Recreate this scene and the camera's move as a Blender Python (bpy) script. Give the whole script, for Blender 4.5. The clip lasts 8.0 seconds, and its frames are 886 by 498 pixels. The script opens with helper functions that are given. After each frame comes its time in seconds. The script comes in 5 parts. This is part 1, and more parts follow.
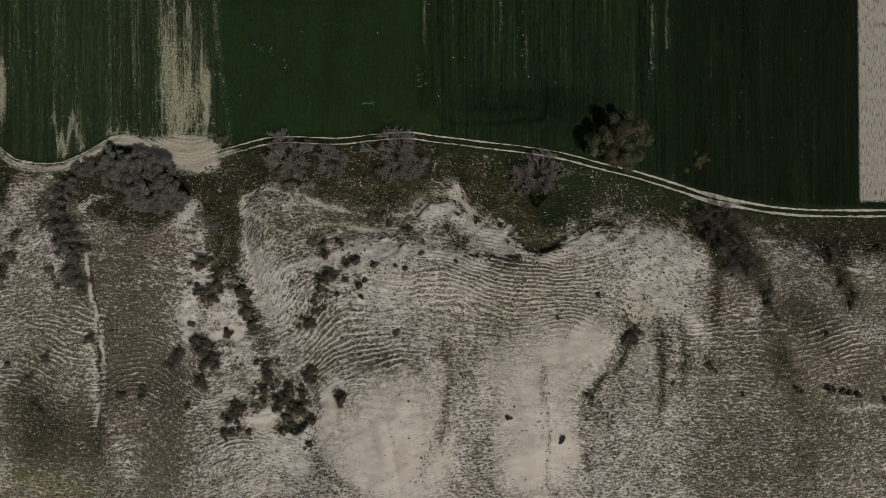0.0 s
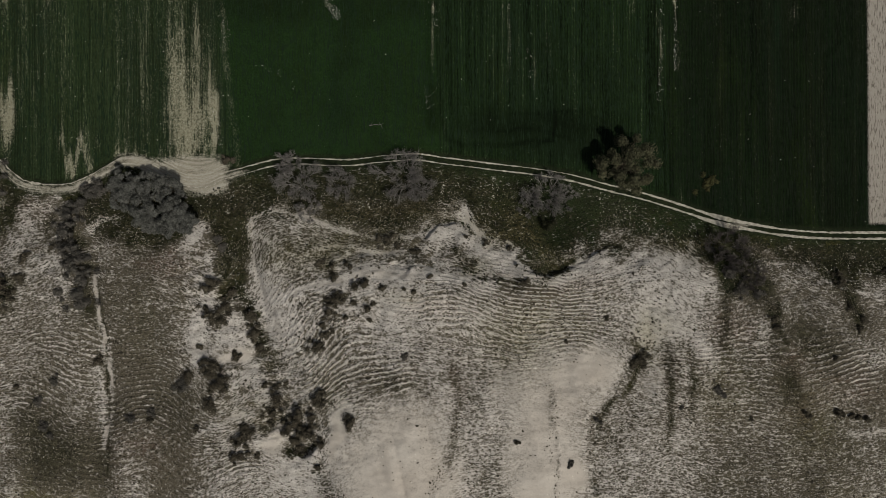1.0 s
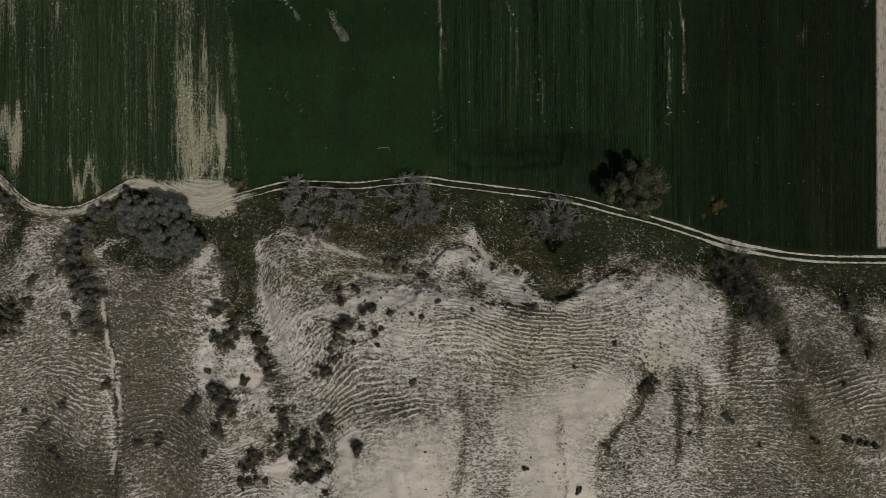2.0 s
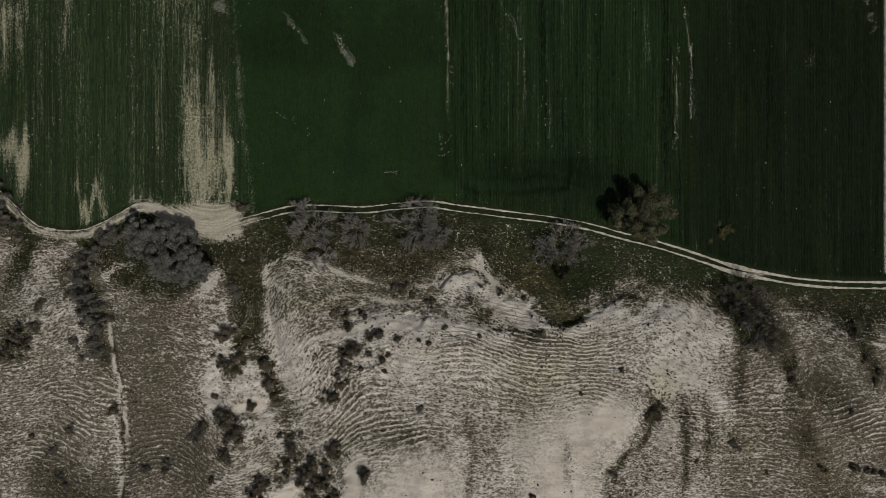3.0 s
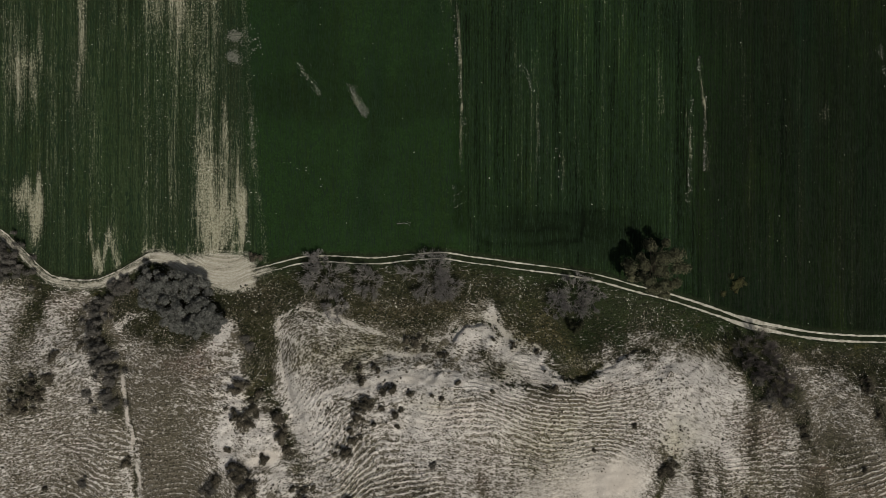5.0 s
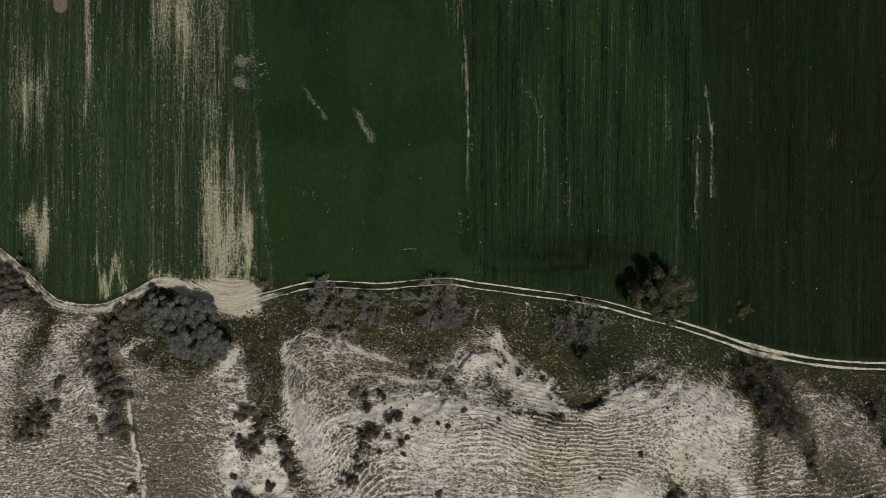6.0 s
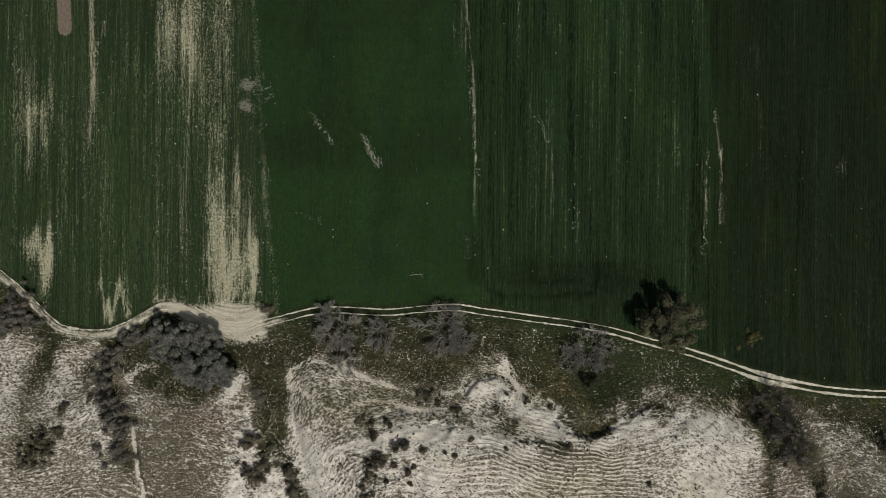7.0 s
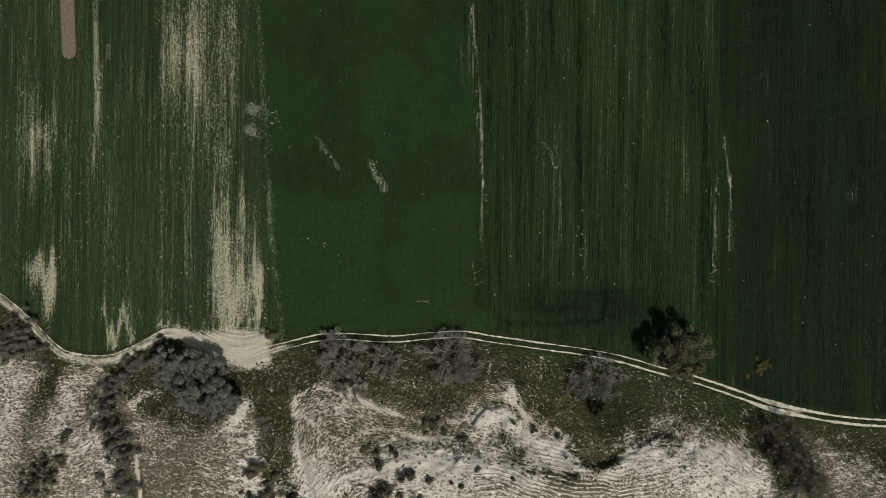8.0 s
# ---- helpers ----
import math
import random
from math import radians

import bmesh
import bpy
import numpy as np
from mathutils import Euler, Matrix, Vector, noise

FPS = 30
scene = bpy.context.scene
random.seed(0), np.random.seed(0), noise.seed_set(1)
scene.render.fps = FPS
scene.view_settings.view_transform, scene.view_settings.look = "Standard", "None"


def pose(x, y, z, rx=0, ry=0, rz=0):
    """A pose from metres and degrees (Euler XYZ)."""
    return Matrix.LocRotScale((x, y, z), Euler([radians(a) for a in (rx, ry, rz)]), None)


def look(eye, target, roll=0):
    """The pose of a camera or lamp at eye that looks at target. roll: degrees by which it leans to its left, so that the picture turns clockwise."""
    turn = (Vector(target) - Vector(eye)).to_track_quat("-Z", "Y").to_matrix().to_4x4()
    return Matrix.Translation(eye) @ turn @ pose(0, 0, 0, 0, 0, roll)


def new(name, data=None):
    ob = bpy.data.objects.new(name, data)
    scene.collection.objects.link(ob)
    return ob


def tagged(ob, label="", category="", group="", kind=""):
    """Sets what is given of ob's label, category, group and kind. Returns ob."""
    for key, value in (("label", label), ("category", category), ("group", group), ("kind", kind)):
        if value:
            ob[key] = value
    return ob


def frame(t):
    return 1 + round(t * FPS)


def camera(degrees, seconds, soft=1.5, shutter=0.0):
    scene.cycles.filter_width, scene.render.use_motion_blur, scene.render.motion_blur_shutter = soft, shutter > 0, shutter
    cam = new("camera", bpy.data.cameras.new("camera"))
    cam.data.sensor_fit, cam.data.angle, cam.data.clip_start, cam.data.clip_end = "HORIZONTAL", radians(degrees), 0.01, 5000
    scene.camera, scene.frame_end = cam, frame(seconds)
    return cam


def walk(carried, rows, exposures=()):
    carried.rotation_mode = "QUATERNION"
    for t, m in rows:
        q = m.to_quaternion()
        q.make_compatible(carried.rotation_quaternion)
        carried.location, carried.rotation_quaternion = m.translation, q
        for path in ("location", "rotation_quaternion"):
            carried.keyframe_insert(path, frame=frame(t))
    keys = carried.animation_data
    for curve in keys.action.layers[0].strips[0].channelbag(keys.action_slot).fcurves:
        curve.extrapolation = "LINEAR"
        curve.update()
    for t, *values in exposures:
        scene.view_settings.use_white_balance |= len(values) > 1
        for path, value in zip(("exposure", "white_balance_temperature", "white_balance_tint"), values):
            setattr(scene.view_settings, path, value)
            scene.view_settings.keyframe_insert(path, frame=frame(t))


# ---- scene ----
# ---------------- camera ----------------
cam = camera(73.7, 8.0, soft=0.75)
PATH = [
    (0.0, -0.217, 0.166, 140.497, 0.262, 0.060, -0.317),
    (0.5, -0.945, 2.858, 140.464, 0.215, 0.139, -0.285),
    (1.0, -1.756, 5.487, 140.428, 0.194, 0.190, -0.237),
    (1.5, -2.596, 8.453, 140.390, 0.079, 0.226, -0.202),
    (3.0, -4.770, 17.270, 140.377, 0.007, 0.348, -0.001),
    (3.5, -5.469, 20.408, 140.327, -0.042, 0.377, 0.049),
    (4.0, -6.256, 23.429, 140.357, -0.050, 0.356, 0.120),
    (4.5, -6.844, 26.492, 140.348, -0.029, 0.421, 0.193),
    (6.0, -8.915, 35.740, 140.294, -0.064, 0.520, 0.416),
    (6.5, -9.689, 38.830, 139.787, -0.058, 0.528, 0.495),
    (7.0, -10.554, 41.912, 139.253, -0.104, 0.530, 0.579),
    (7.5, -11.423, 44.813, 138.718, -0.025, 0.517, 0.660),
    (8.0, -12.175, 47.971, 138.062, -0.071, 0.533, 0.763),
]
walk(cam, [(t, pose(x, y, z, rx, ry, rz)) for t, x, y, z, rx, ry, rz in PATH], exposures=[(0.0, -0.46, 6540, 9), (3.5, -0.29, 6540, 9), (5.8, 0.03, 6550, 8), (8.0, 0.32, 6600, 6.2)])

# ---------------- sky and sun ----------------
SUN_AZ, SUN_EL = 139.0, 52.0          # clockwise from the far field (+y), degrees
sky_world = bpy.data.worlds.new("sky")
sky_world.use_nodes = True
wn = sky_world.node_tree.nodes
wn.clear()
sky = wn.new("ShaderNodeTexSky")
sky.sky_type, sky.sun_disc = "NISHITA", False
sky.sun_elevation, sky.sun_rotation = radians(SUN_EL), radians(SUN_AZ)
sky.altitude, sky.air_density, sky.dust_density = 300, 1.0, 2.0
wbg, wout = wn.new("ShaderNodeBackground"), wn.new("ShaderNodeOutputWorld")
wbg.inputs["Strength"].default_value = 0.042
haze = wn.new("ShaderNodeHueSaturation")
haze.inputs["Saturation"].default_value = 0.4          # thin high haze whitens the blue
sky_world.node_tree.links.new(sky.outputs["Color"], haze.inputs["Color"])
sky_world.node_tree.links.new(haze.outputs["Color"], wbg.inputs["Color"])
sky_world.node_tree.links.new(wbg.outputs["Background"], wout.inputs["Surface"])
scene.world = sky_world
sun = new("sun", bpy.data.lights.new("sun", "SUN"))
sun.data.energy, sun.data.angle, sun.data.color = 3.2, radians(1.2), (1.0, 0.94, 0.85)
sun_way = Vector((math.sin(radians(SUN_AZ)) * math.cos(radians(SUN_EL)), math.cos(radians(SUN_AZ)) * math.cos(radians(SUN_EL)), math.sin(radians(SUN_EL))))
sun.matrix_world = look(sun_way * 400, (0, 0, 0))


# ---------------- node helpers ----------------
class Mat:
    """A small builder for node materials; values are numbers, colours or sockets."""

    def __init__(self, name, rough=0.9, spec=0.15):
        self.m = bpy.data.materials.new(name)
        self.m.use_nodes = True
        self.t = self.m.node_tree
        self.b = self.t.nodes["Principled BSDF"]
        self.b.inputs["Roughness"].default_value = rough
        self.b.inputs["Specular IOR Level"].default_value = spec
        self.pos = self.t.nodes.new("ShaderNodeNewGeometry").outputs["Position"]

    def put(self, sock, v):
        if isinstance(v, bpy.types.NodeSocket):
            self.t.links.new(v, sock)
        elif isinstance(v, (tuple, list)):
            sock.default_value = (*v, 1.0) if len(v) == 3 and sock.type == "RGBA" else v
        else:
            sock.default_value = v

    def attr(self, name):
        n = self.t.nodes.new("ShaderNodeAttribute")
        n.attribute_name = name
        return n.outputs["Fac"]

    def math(self, op, a, b=0.0, c=0.0, clamp=False):
        n = self.t.nodes.new("ShaderNodeMath")
        n.operation, n.use_clamp = op, clamp
        for s, v in zip(n.inputs, (a, b, c)):
            self.put(s, v)
        return n.outputs[0]

    def add(self, *vs):
        out = vs[0]
        for v in vs[1:]:
            out = self.math("ADD", out, v)
        return out

    def mul(self, a, b):
        return self.math("MULTIPLY", a, b)

    def step(self, lo, hi, v):
        n = self.t.nodes.new("ShaderNodeMapRange")
        n.interpolation_type = "SMOOTHSTEP"
        for s, x in zip(n.inputs, (v, lo, hi, 0.0, 1.0)):
            self.put(s, x)
        return n.outputs[0]

    def stretch(self, sx, sy, sz=1.0, vec=None):
        n = self.t.nodes.new("ShaderNodeVectorMath")
        n.operation = "MULTIPLY"
        self.put(n.inputs[0], vec or self.pos)
        n.inputs[1].default_value = (sx, sy, sz)
        return n.outputs[0]

    def noise(self, scale, detail=4.0, rough=0.55, vec=None, distort=0.0):
        n = self.t.nodes.new("ShaderNodeTexNoise")
        self.put(n.inputs["Vector"], vec or self.pos)
        for k, v in (("Scale", scale), ("Detail", detail), ("Roughness", rough), ("Distortion", distort)):
            n.inputs[k].default_value = v
        return n.outputs["Fac"]

    def vary(self, scale, k=2.0, detail=4.0, rough=0.6, vec=None):
        """Noise about zero."""
        return self.mul(self.math("SUBTRACT", self.noise(scale, detail, rough, vec), 0.5), k)

    def spots(self, scale, vec=None):
        n = self.t.nodes.new("ShaderNodeTexVoronoi")
        self.put(n.inputs["Vector"], vec or self.pos)
        n.inputs["Scale"].default_value = scale
        return n.outputs["Distance"]

    def mix(self, f, a, b):
        n = self.t.nodes.new("ShaderNodeMix")
        n.data_type = "RGBA"
        self.put(n.inputs[0], f)
        self.put(n.inputs[6], a)
        self.put(n.inputs[7], b)
        return n.outputs[2]

    def gain(self, col, f):
        """col times a grey factor."""
        n = self.t.nodes.new("ShaderNodeVectorMath")
        n.operation = "SCALE"
        self.put(n.inputs[0], col)
        self.put(n.inputs["Scale"], f)
        return n.outputs[0]

    def island(self):
        return self.t.nodes.new("ShaderNodeNewGeometry").outputs["Random Per Island"]

    def done(self, col, bump=None, strength=0.4, dist=0.1):
        self.put(self.b.inputs["Base Color"], col)
        if bump is not None:
            n = self.t.nodes.new("ShaderNodeBump")
            n.inputs["Strength"].default_value, n.inputs["Distance"].default_value = strength, dist
            self.put(n.inputs["Height"], bump)
            self.t.links.new(n.outputs[0], self.b.inputs["Normal"])
        return self.m


def ground_material():
    m = Mat("chalk_grassland_and_crops", 0.95, 0.08)
    chalk, bare, sward, olive, rust = (m.attr(k) for k in ("chalk", "bare", "sward", "olive", "rust"))
    contour, slope, soil, dust, plough, tone, brown, wheel = (m.attr(k) for k in ("contour", "slope", "soil", "dust", "plough", "tone", "brown", "wheel"))
    rows_on = m.attr("drilled")
    grit = m.vary(4.6, 2.8, 3, 0.75)
    crumb = m.vary(1.9, 2.4, 4, 0.65)
    clod = m.vary(0.6, 2.2, 4, 0.6)
    broad = m.vary(0.11, 2.0, 4, 0.6)
    # sheep terraces: narrow chalk ledges that run along the contours, broken and uneven
    def along(k, across, shift=0.0):
        v = m.t.nodes.new("ShaderNodeCombineXYZ")
        for sock, w in zip(v.inputs, (m.mul(m.attr("east"), k), m.add(m.mul(contour, across), shift), m.mul(m.attr("north"), k))):
            m.put(sock, w)
        return v.outputs[0]

    terraced = m.attr("terraced")
    phase = m.add(contour, m.vary(0.45, 0.65, 3), m.vary(1.6, 0.35, 2), 0.5)
    ledge = m.math("SUBTRACT", m.mul(m.step(0.22, 0.42, m.math("PINGPONG", phase, 0.5)), 2.0), 0.8)
    ledge = m.mul(ledge, m.step(-0.2, 0.9, m.add(terraced, m.vary(1.0, 2.4, 4, 0.6, along(0.16, 0.5)))))
    bands = m.vary(1.0, 2.6, 5, 0.65, along(0.10, 0.42))
    streaks = m.vary(1.0, 2.6, 4, 0.65, along(0.30, 1.25, 7.0))
    threads = m.vary(1.0, 2.6, 2, 0.5, along(0.38, 1.9, 31.0))
    ridge = m.math("SUBTRACT", 0.55, m.math("MULTIPLY", m.math("ABSOLUTE", threads), 2.4))
    # tussocks: dark cushions of two sizes, a little drawn out along the ledges
    cushions = m.mul(m.math("SUBTRACT", m.spots(1.0, along(1.15, 2.1)), 0.42), 1.0)
    dots = m.mul(m.math("SUBTRACT", m.spots(1.0, along(2.3, 3.4, 3.0)), 0.42), 0.85)
    bitty = m.step(1.25, 0.55, m.add(chalk, m.mul(broad, 0.3)))
    relief = m.add(m.mul(m.mul(ledge, terraced), 0.48), m.mul(streaks, 0.22), m.mul(ridge, 0.34), m.mul(m.add(cushions, dots), m.add(0.62, m.mul(bitty, 0.38))))
    web = m.math("SUBTRACT", 0.6, m.mul(m.math("ABSOLUTE", m.vary(0.34, 2.6, 3, 0.55, m.stretch(0.8, 1.25))), 2.6))
    ragged = m.add(m.mul(clod, 0.55), m.mul(bands, 0.30), m.mul(crumb, 0.40), m.mul(web, 0.42), -0.10)
    cover = m.add(chalk, relief, m.mul(ragged, m.attr("broken")), m.mul(bands, 0.12), m.mul(clod, 0.17), m.mul(crumb, 0.17), m.mul(grit, 0.14), m.mul(broad, 0.12), m.mul(sward, -0.5))
    speck = m.mul(m.step(0.36, 0.22, m.add(m.spots(1.0, along(0.95, 1.35, 11.0)), m.mul(grit, 0.10))), m.step(-0.35, 0.35, m.vary(0.2, 2.4, 3)))
    turf = m.mix(m.step(-0.55, 0.55, m.add(grit, m.mul(crumb, 0.7))), (0.070, 0.062, 0.044), (0.20, 0.177, 0.136))
    turf = m.mix(m.math("MULTIPLY", olive, m.step(-0.5, 0.5, clod), clamp=True), turf, m.mix(m.step(-0.4, 0.4, grit), (0.07, 0.066, 0.028), (0.19, 0.175, 0.075)))
    turf = m.mix(m.math("MULTIPLY", rust, m.step(-0.4, 0.5, clod), clamp=True), turf, m.mix(m.step(-0.4, 0.4, grit), (0.08, 0.045, 0.034), (0.20, 0.125, 0.095)))
    lush = m.mix(m.step(-0.5, 0.6, m.add(m.mul(grit, 0.5), m.mul(crumb, 0.9))), (0.0055, 0.0070, 0.0034), (0.040, 0.041, 0.019))
    lush = m.mix(m.step(-0.3, 0.9, m.vary(0.22, 2.6, 4)), lush, m.mix(m.step(-0.4, 0.6, m.add(grit, crumb)), (0.018, 0.018, 0.010), (0.095, 0.086, 0.052)))
    lush = m.mix(m.step(-0.2, 0.8, m.add(clod, m.mul(m.attr("green"), 0.85), -0.5)), lush, m.mix(m.step(-0.5, 0.5, grit), (0.0065, 0.0125, 0.0048), (0.033, 0.046, 0.018)))
    lush = m.gain(lush, m.math("MAXIMUM", m.add(1.15, m.mul(m.vary(0.17, 2.6, 4), 0.75), m.mul(m.vary(0.5, 2.4, 4), 0.35)), 0.3))
    lush = m.mix(m.step(0.15, 0.75, m.vary(0.14, 2.6, 4, 0.6, m.stretch(1.0, 1.4))), lush, m.mix(m.step(-0.5, 0.5, m.add(grit, crumb)), (0.016, 0.020, 0.006), (0.090, 0.085, 0.028)))
    wisps = m.step(0.25, 0.95, m.add(bands, m.mul(crumb, 0.55), m.mul(grit, 0.35)))
    lush = m.mix(m.mul(wisps, 0.62), lush, m.mix(m.step(-0.5, 0.5, clod), (0.060, 0.066, 0.026), (0.14, 0.125, 0.078)))
    lush = m.mix(m.math("MULTIPLY", m.mul(olive, 0.95), m.step(-0.6, 0.5, m.add(crumb, clod)), clamp=True), lush, m.mix(m.step(-0.5, 0.5, m.add(grit, m.mul(bands, 0.6))), (0.032, 0.028, 0.012), (0.165, 0.142, 0.072)))
    lush = m.mix(m.math("MULTIPLY", m.mul(rust, 0.7), m.step(-0.6, 0.5, m.add(crumb, clod)), clamp=True), lush, m.mix(m.step(-0.5, 0.5, m.add(grit, m.mul(bands, 0.6))), (0.022, 0.018, 0.013), (0.125, 0.103, 0.076)))
    turf = m.mix(m.math("MULTIPLY", m.mul(sward, 1.5), m.step(-1.4, 0.1, m.add(clod, crumb)), clamp=True), turf, lush)
    rock = m.mix(m.step(-0.6, 0.6, m.add(clod, grit)), (0.48, 0.446, 0.405), (0.70, 0.666, 0.622))
    rock = m.gain(rock, m.add(0.98, m.mul(grit, 0.22)))
    rock = m.mix(m.math("MULTIPLY", olive, 0.45, clamp=True), rock, (0.42, 0.39, 0.26))
    rock = m.mix(m.math("MULTIPLY", rust, 0.35, clamp=True), rock, (0.50, 0.41, 0.345))
    grey = m.mix(0.36, turf, rock)
    side = m.mix(m.step(0.06, 0.42, cover), turf, grey)
    side = m.mix(m.step(0.40, 0.82, cover), side, rock)
    side = m.mix(m.mul(speck, 0.8), side, m.gain(turf, 0.6))
    smooth = m.mix(m.step(-0.7, 0.7, m.vary(0.13, 2.2, 5)), (0.50, 0.451, 0.394), (0.62, 0.578, 0.520))
    smooth = m.gain(smooth, m.add(0.97, m.mul(grit, 0.10), m.mul(crumb, 0.07), m.mul(m.vary(1.0, 2.0, 4, 0.6, m.stretch(0.25, 1.5)), 0.06)))
    bare_edge = m.step(0.20, 0.95, m.add(bare, m.mul(grit, 0.26), m.mul(crumb, 0.22), m.mul(clod, 0.16)))
    smooth = m.mix(m.math("MULTIPLY", olive, m.step(-0.5, 0.5, m.add(crumb, clod)), clamp=True), smooth, (0.36, 0.34, 0.245))
    side = m.mix(bare_edge, side, smooth)
    # crops: drilled in rows along y
    row_fine = m.vary(1.0, 2.6, 3, 0.6, m.stretch(2.9, 0.05))
    row_wide = m.vary(1.0, 2.4, 3, 0.6, m.stretch(0.42, 0.014))
    dash = m.vary(1.0, 2.6, 4, 0.7, m.stretch(3.2, 0.8))
    crop = m.mix(tone, (0.0086, 0.0185, 0.0070), (0.0155, 0.0350, 0.0105))
    crop = m.mix(m.math("MULTIPLY", brown, m.step(-0.6, 0.6, row_wide), clamp=True), crop, (0.0085, 0.0085, 0.0042))
    crop = m.gain(crop, m.math("SUBTRACT", 1.0, m.mul(brown, 0.42)))
    hue = m.vary(1.0, 2.6, 4, 0.6, m.stretch(0.10, 0.016))
    crop = m.mix(m.mul(m.step(0.05, 0.7, hue), 0.7), crop, (0.0165, 0.0275, 0.0068))
    crop = m.mix(m.mul(m.step(0.05, 0.7, m.mul(hue, -1.0)), 0.55), crop, (0.0080, 0.0200, 0.0112))
    row_mid = m.vary(1.0, 2.8, 3, 0.6, m.stretch(1.05, 0.022))
    streak = m.add(m.mul(row_mid, 0.6), m.mul(row_fine, 0.65), m.mul(row_wide, 0.9), m.mul(dash, 0.5))
    crop = m.gain(crop, m.math("MAXIMUM", m.add(1.0, m.mul(m.mul(streak, rows_on), 0.8), m.mul(grit, 0.50), m.mul(crumb, 0.58), m.mul(clod, 0.36), m.mul(m.vary(1.0, 2.4, 3, 0.6, m.stretch(0.16, 0.02)), m.mul(rows_on, 0.32))), 0.25))
    earth = m.mix(m.step(-0.5, 0.5, m.add(grit, crumb)), (0.22, 0.212, 0.140), (0.45, 0.435, 0.325))
    drills = m.math("SUBTRACT", m.math("PINGPONG", m.add(m.mul(m.attr("east"), 1.45), m.vary(0.25, 0.7, 2)), 0.5), 0.25)
    crop = m.gain(crop, m.add(1.0, m.mul(m.mul(drills, rows_on), 0.85)))
    crop = m.mix(m.math("MULTIPLY", m.attr("thin"), m.add(0.055, m.mul(streak, 0.05), m.mul(grit, 0.03)), clamp=True), crop, m.mix(0.5, earth, (0.16, 0.20, 0.08)))
    bareness = m.step(0.32, 1.05, m.add(soil, m.mul(m.mul(streak, rows_on), 0.40), m.mul(grit, 0.50), m.mul(crumb, 0.46), m.mul(clod, 0.14)))
    crop = m.gain(crop, m.math("SUBTRACT", 1.0, m.math("MULTIPLY", m.attr("wheeling"), m.add(0.48, m.mul(crumb, 0.25), m.mul(clod, 0.25)), clamp=True)))
    field = m.mix(m.mul(bareness, 0.85), crop, earth)
    strip = m.step(0.3, 0.5, m.add(m.attr("mud"), m.mul(crumb, 0.06)))
    field = m.mix(strip, field, m.mix(m.step(-0.6, 0.6, m.add(grit, crumb)), (0.10, 0.078, 0.064), (0.185, 0.153, 0.128)))
    furrow = m.noise(1.0, 4, 0.7, m.stretch(3.2, 0.55))
    tilth = m.mix(m.step(0.38, 0.50, furrow), (0.16, 0.145, 0.12), (0.40, 0.37, 0.325))
    ploughed = m.step(-0.35, 0.35, m.add(plough, m.mul(grit, 0.6), m.mul(crumb, 0.4)))
    field = m.mix(ploughed, field, tilth)
    sloped = m.step(-0.6, 0.6, m.add(slope, m.mul(crumb, 0.8)))
    headland = m.mix(m.step(-0.5, 0.5, m.add(crumb, clod)), (0.011, 0.016, 0.008), (0.026, 0.034, 0.016))
    near = m.mix(m.step(-0.5, 0.9, m.add(wheel, m.mul(crumb, 0.8), m.mul(clod, 0.6))), headland, field)
    col = m.mix(sloped, near, side)
    lane = m.t.nodes.new("ShaderNodeCombineXYZ")
    m.put(lane.inputs[0], m.mul(m.attr("east"), 0.06))
    m.put(lane.inputs[1], m.add(m.mul(wheel, 1.5), m.vary(0.16, 1.6, 3), m.vary(0.7, 0.6, 3)))
    wheelings = m.vary(1.0, 2.6, 3, 0.65, lane.outputs[0])
    dusty = m.step(0.12, 1.05, m.add(dust, m.math("MULTIPLY", m.math("SUBTRACT", m.step(0.03, 0.25, dust), 1.0), 2.0), m.mul(grit, 0.42), m.mul(crumb, 0.44), m.mul(clod, 0.36), m.mul(wheelings, 0.42)))
    pale = m.mix(m.step(-0.9, 0.7, m.add(wheelings, m.mul(grit, 0.8), m.mul(crumb, 0.4))), (0.25, 0.226, 0.165), (0.58, 0.55, 0.47))
    col = m.mix(m.mul(dusty, 0.9), col, pale)
    bump = m.add(m.mul(m.add(m.mul(grit, 0.35), m.mul(crumb, 0.45)), m.math("SUBTRACT", 1.0, m.mul(m.mul(bare_edge, sloped), 0.75))), m.mul(m.mul(ledge, m.math("SUBTRACT", sloped, bare_edge, clamp=True)), 0.25))
    return m.done(col, bump, 0.9, 0.25)


def rut_material():
    m = Mat("worn_chalk_rut", 0.95, 0.08)
    c = m.mix(m.step(0.3, 0.7, m.noise(1.4, 5, 0.65)), (0.31, 0.29, 0.235), (0.58, 0.555, 0.48))
    c = m.mix(m.step(0.50, 0.72, m.noise(0.22, 5, 0.7)), c, (0.20, 0.19, 0.14))
    return m.done(c, m.noise(3.0, 5), 0.5, 0.1)


def leaf_material(name, dark, light, rough=0.75):
    m = Mat(name, rough, 0.15)
    c = m.mix(m.island(), dark, light)
    c = m.mix(m.step(0.35, 0.65, m.noise(0.45, 3)), c, m.gain(c, 0.72))
    return m.done(c)


def bark_material(name, dark, light):
    m = Mat(name, 0.9, 0.1)
    return m.done(m.mix(m.step(0.3, 0.7, m.noise(3.0, 4)), dark, light), m.noise(9.0, 3), 0.4, 0.03)


def stone_material():
    m = Mat("white_limestone", 0.9, 0.1)
    return m.done(m.mix(m.island(), (0.42, 0.40, 0.35), (0.72, 0.70, 0.64)), m.noise(6.0, 4), 0.4, 0.05)


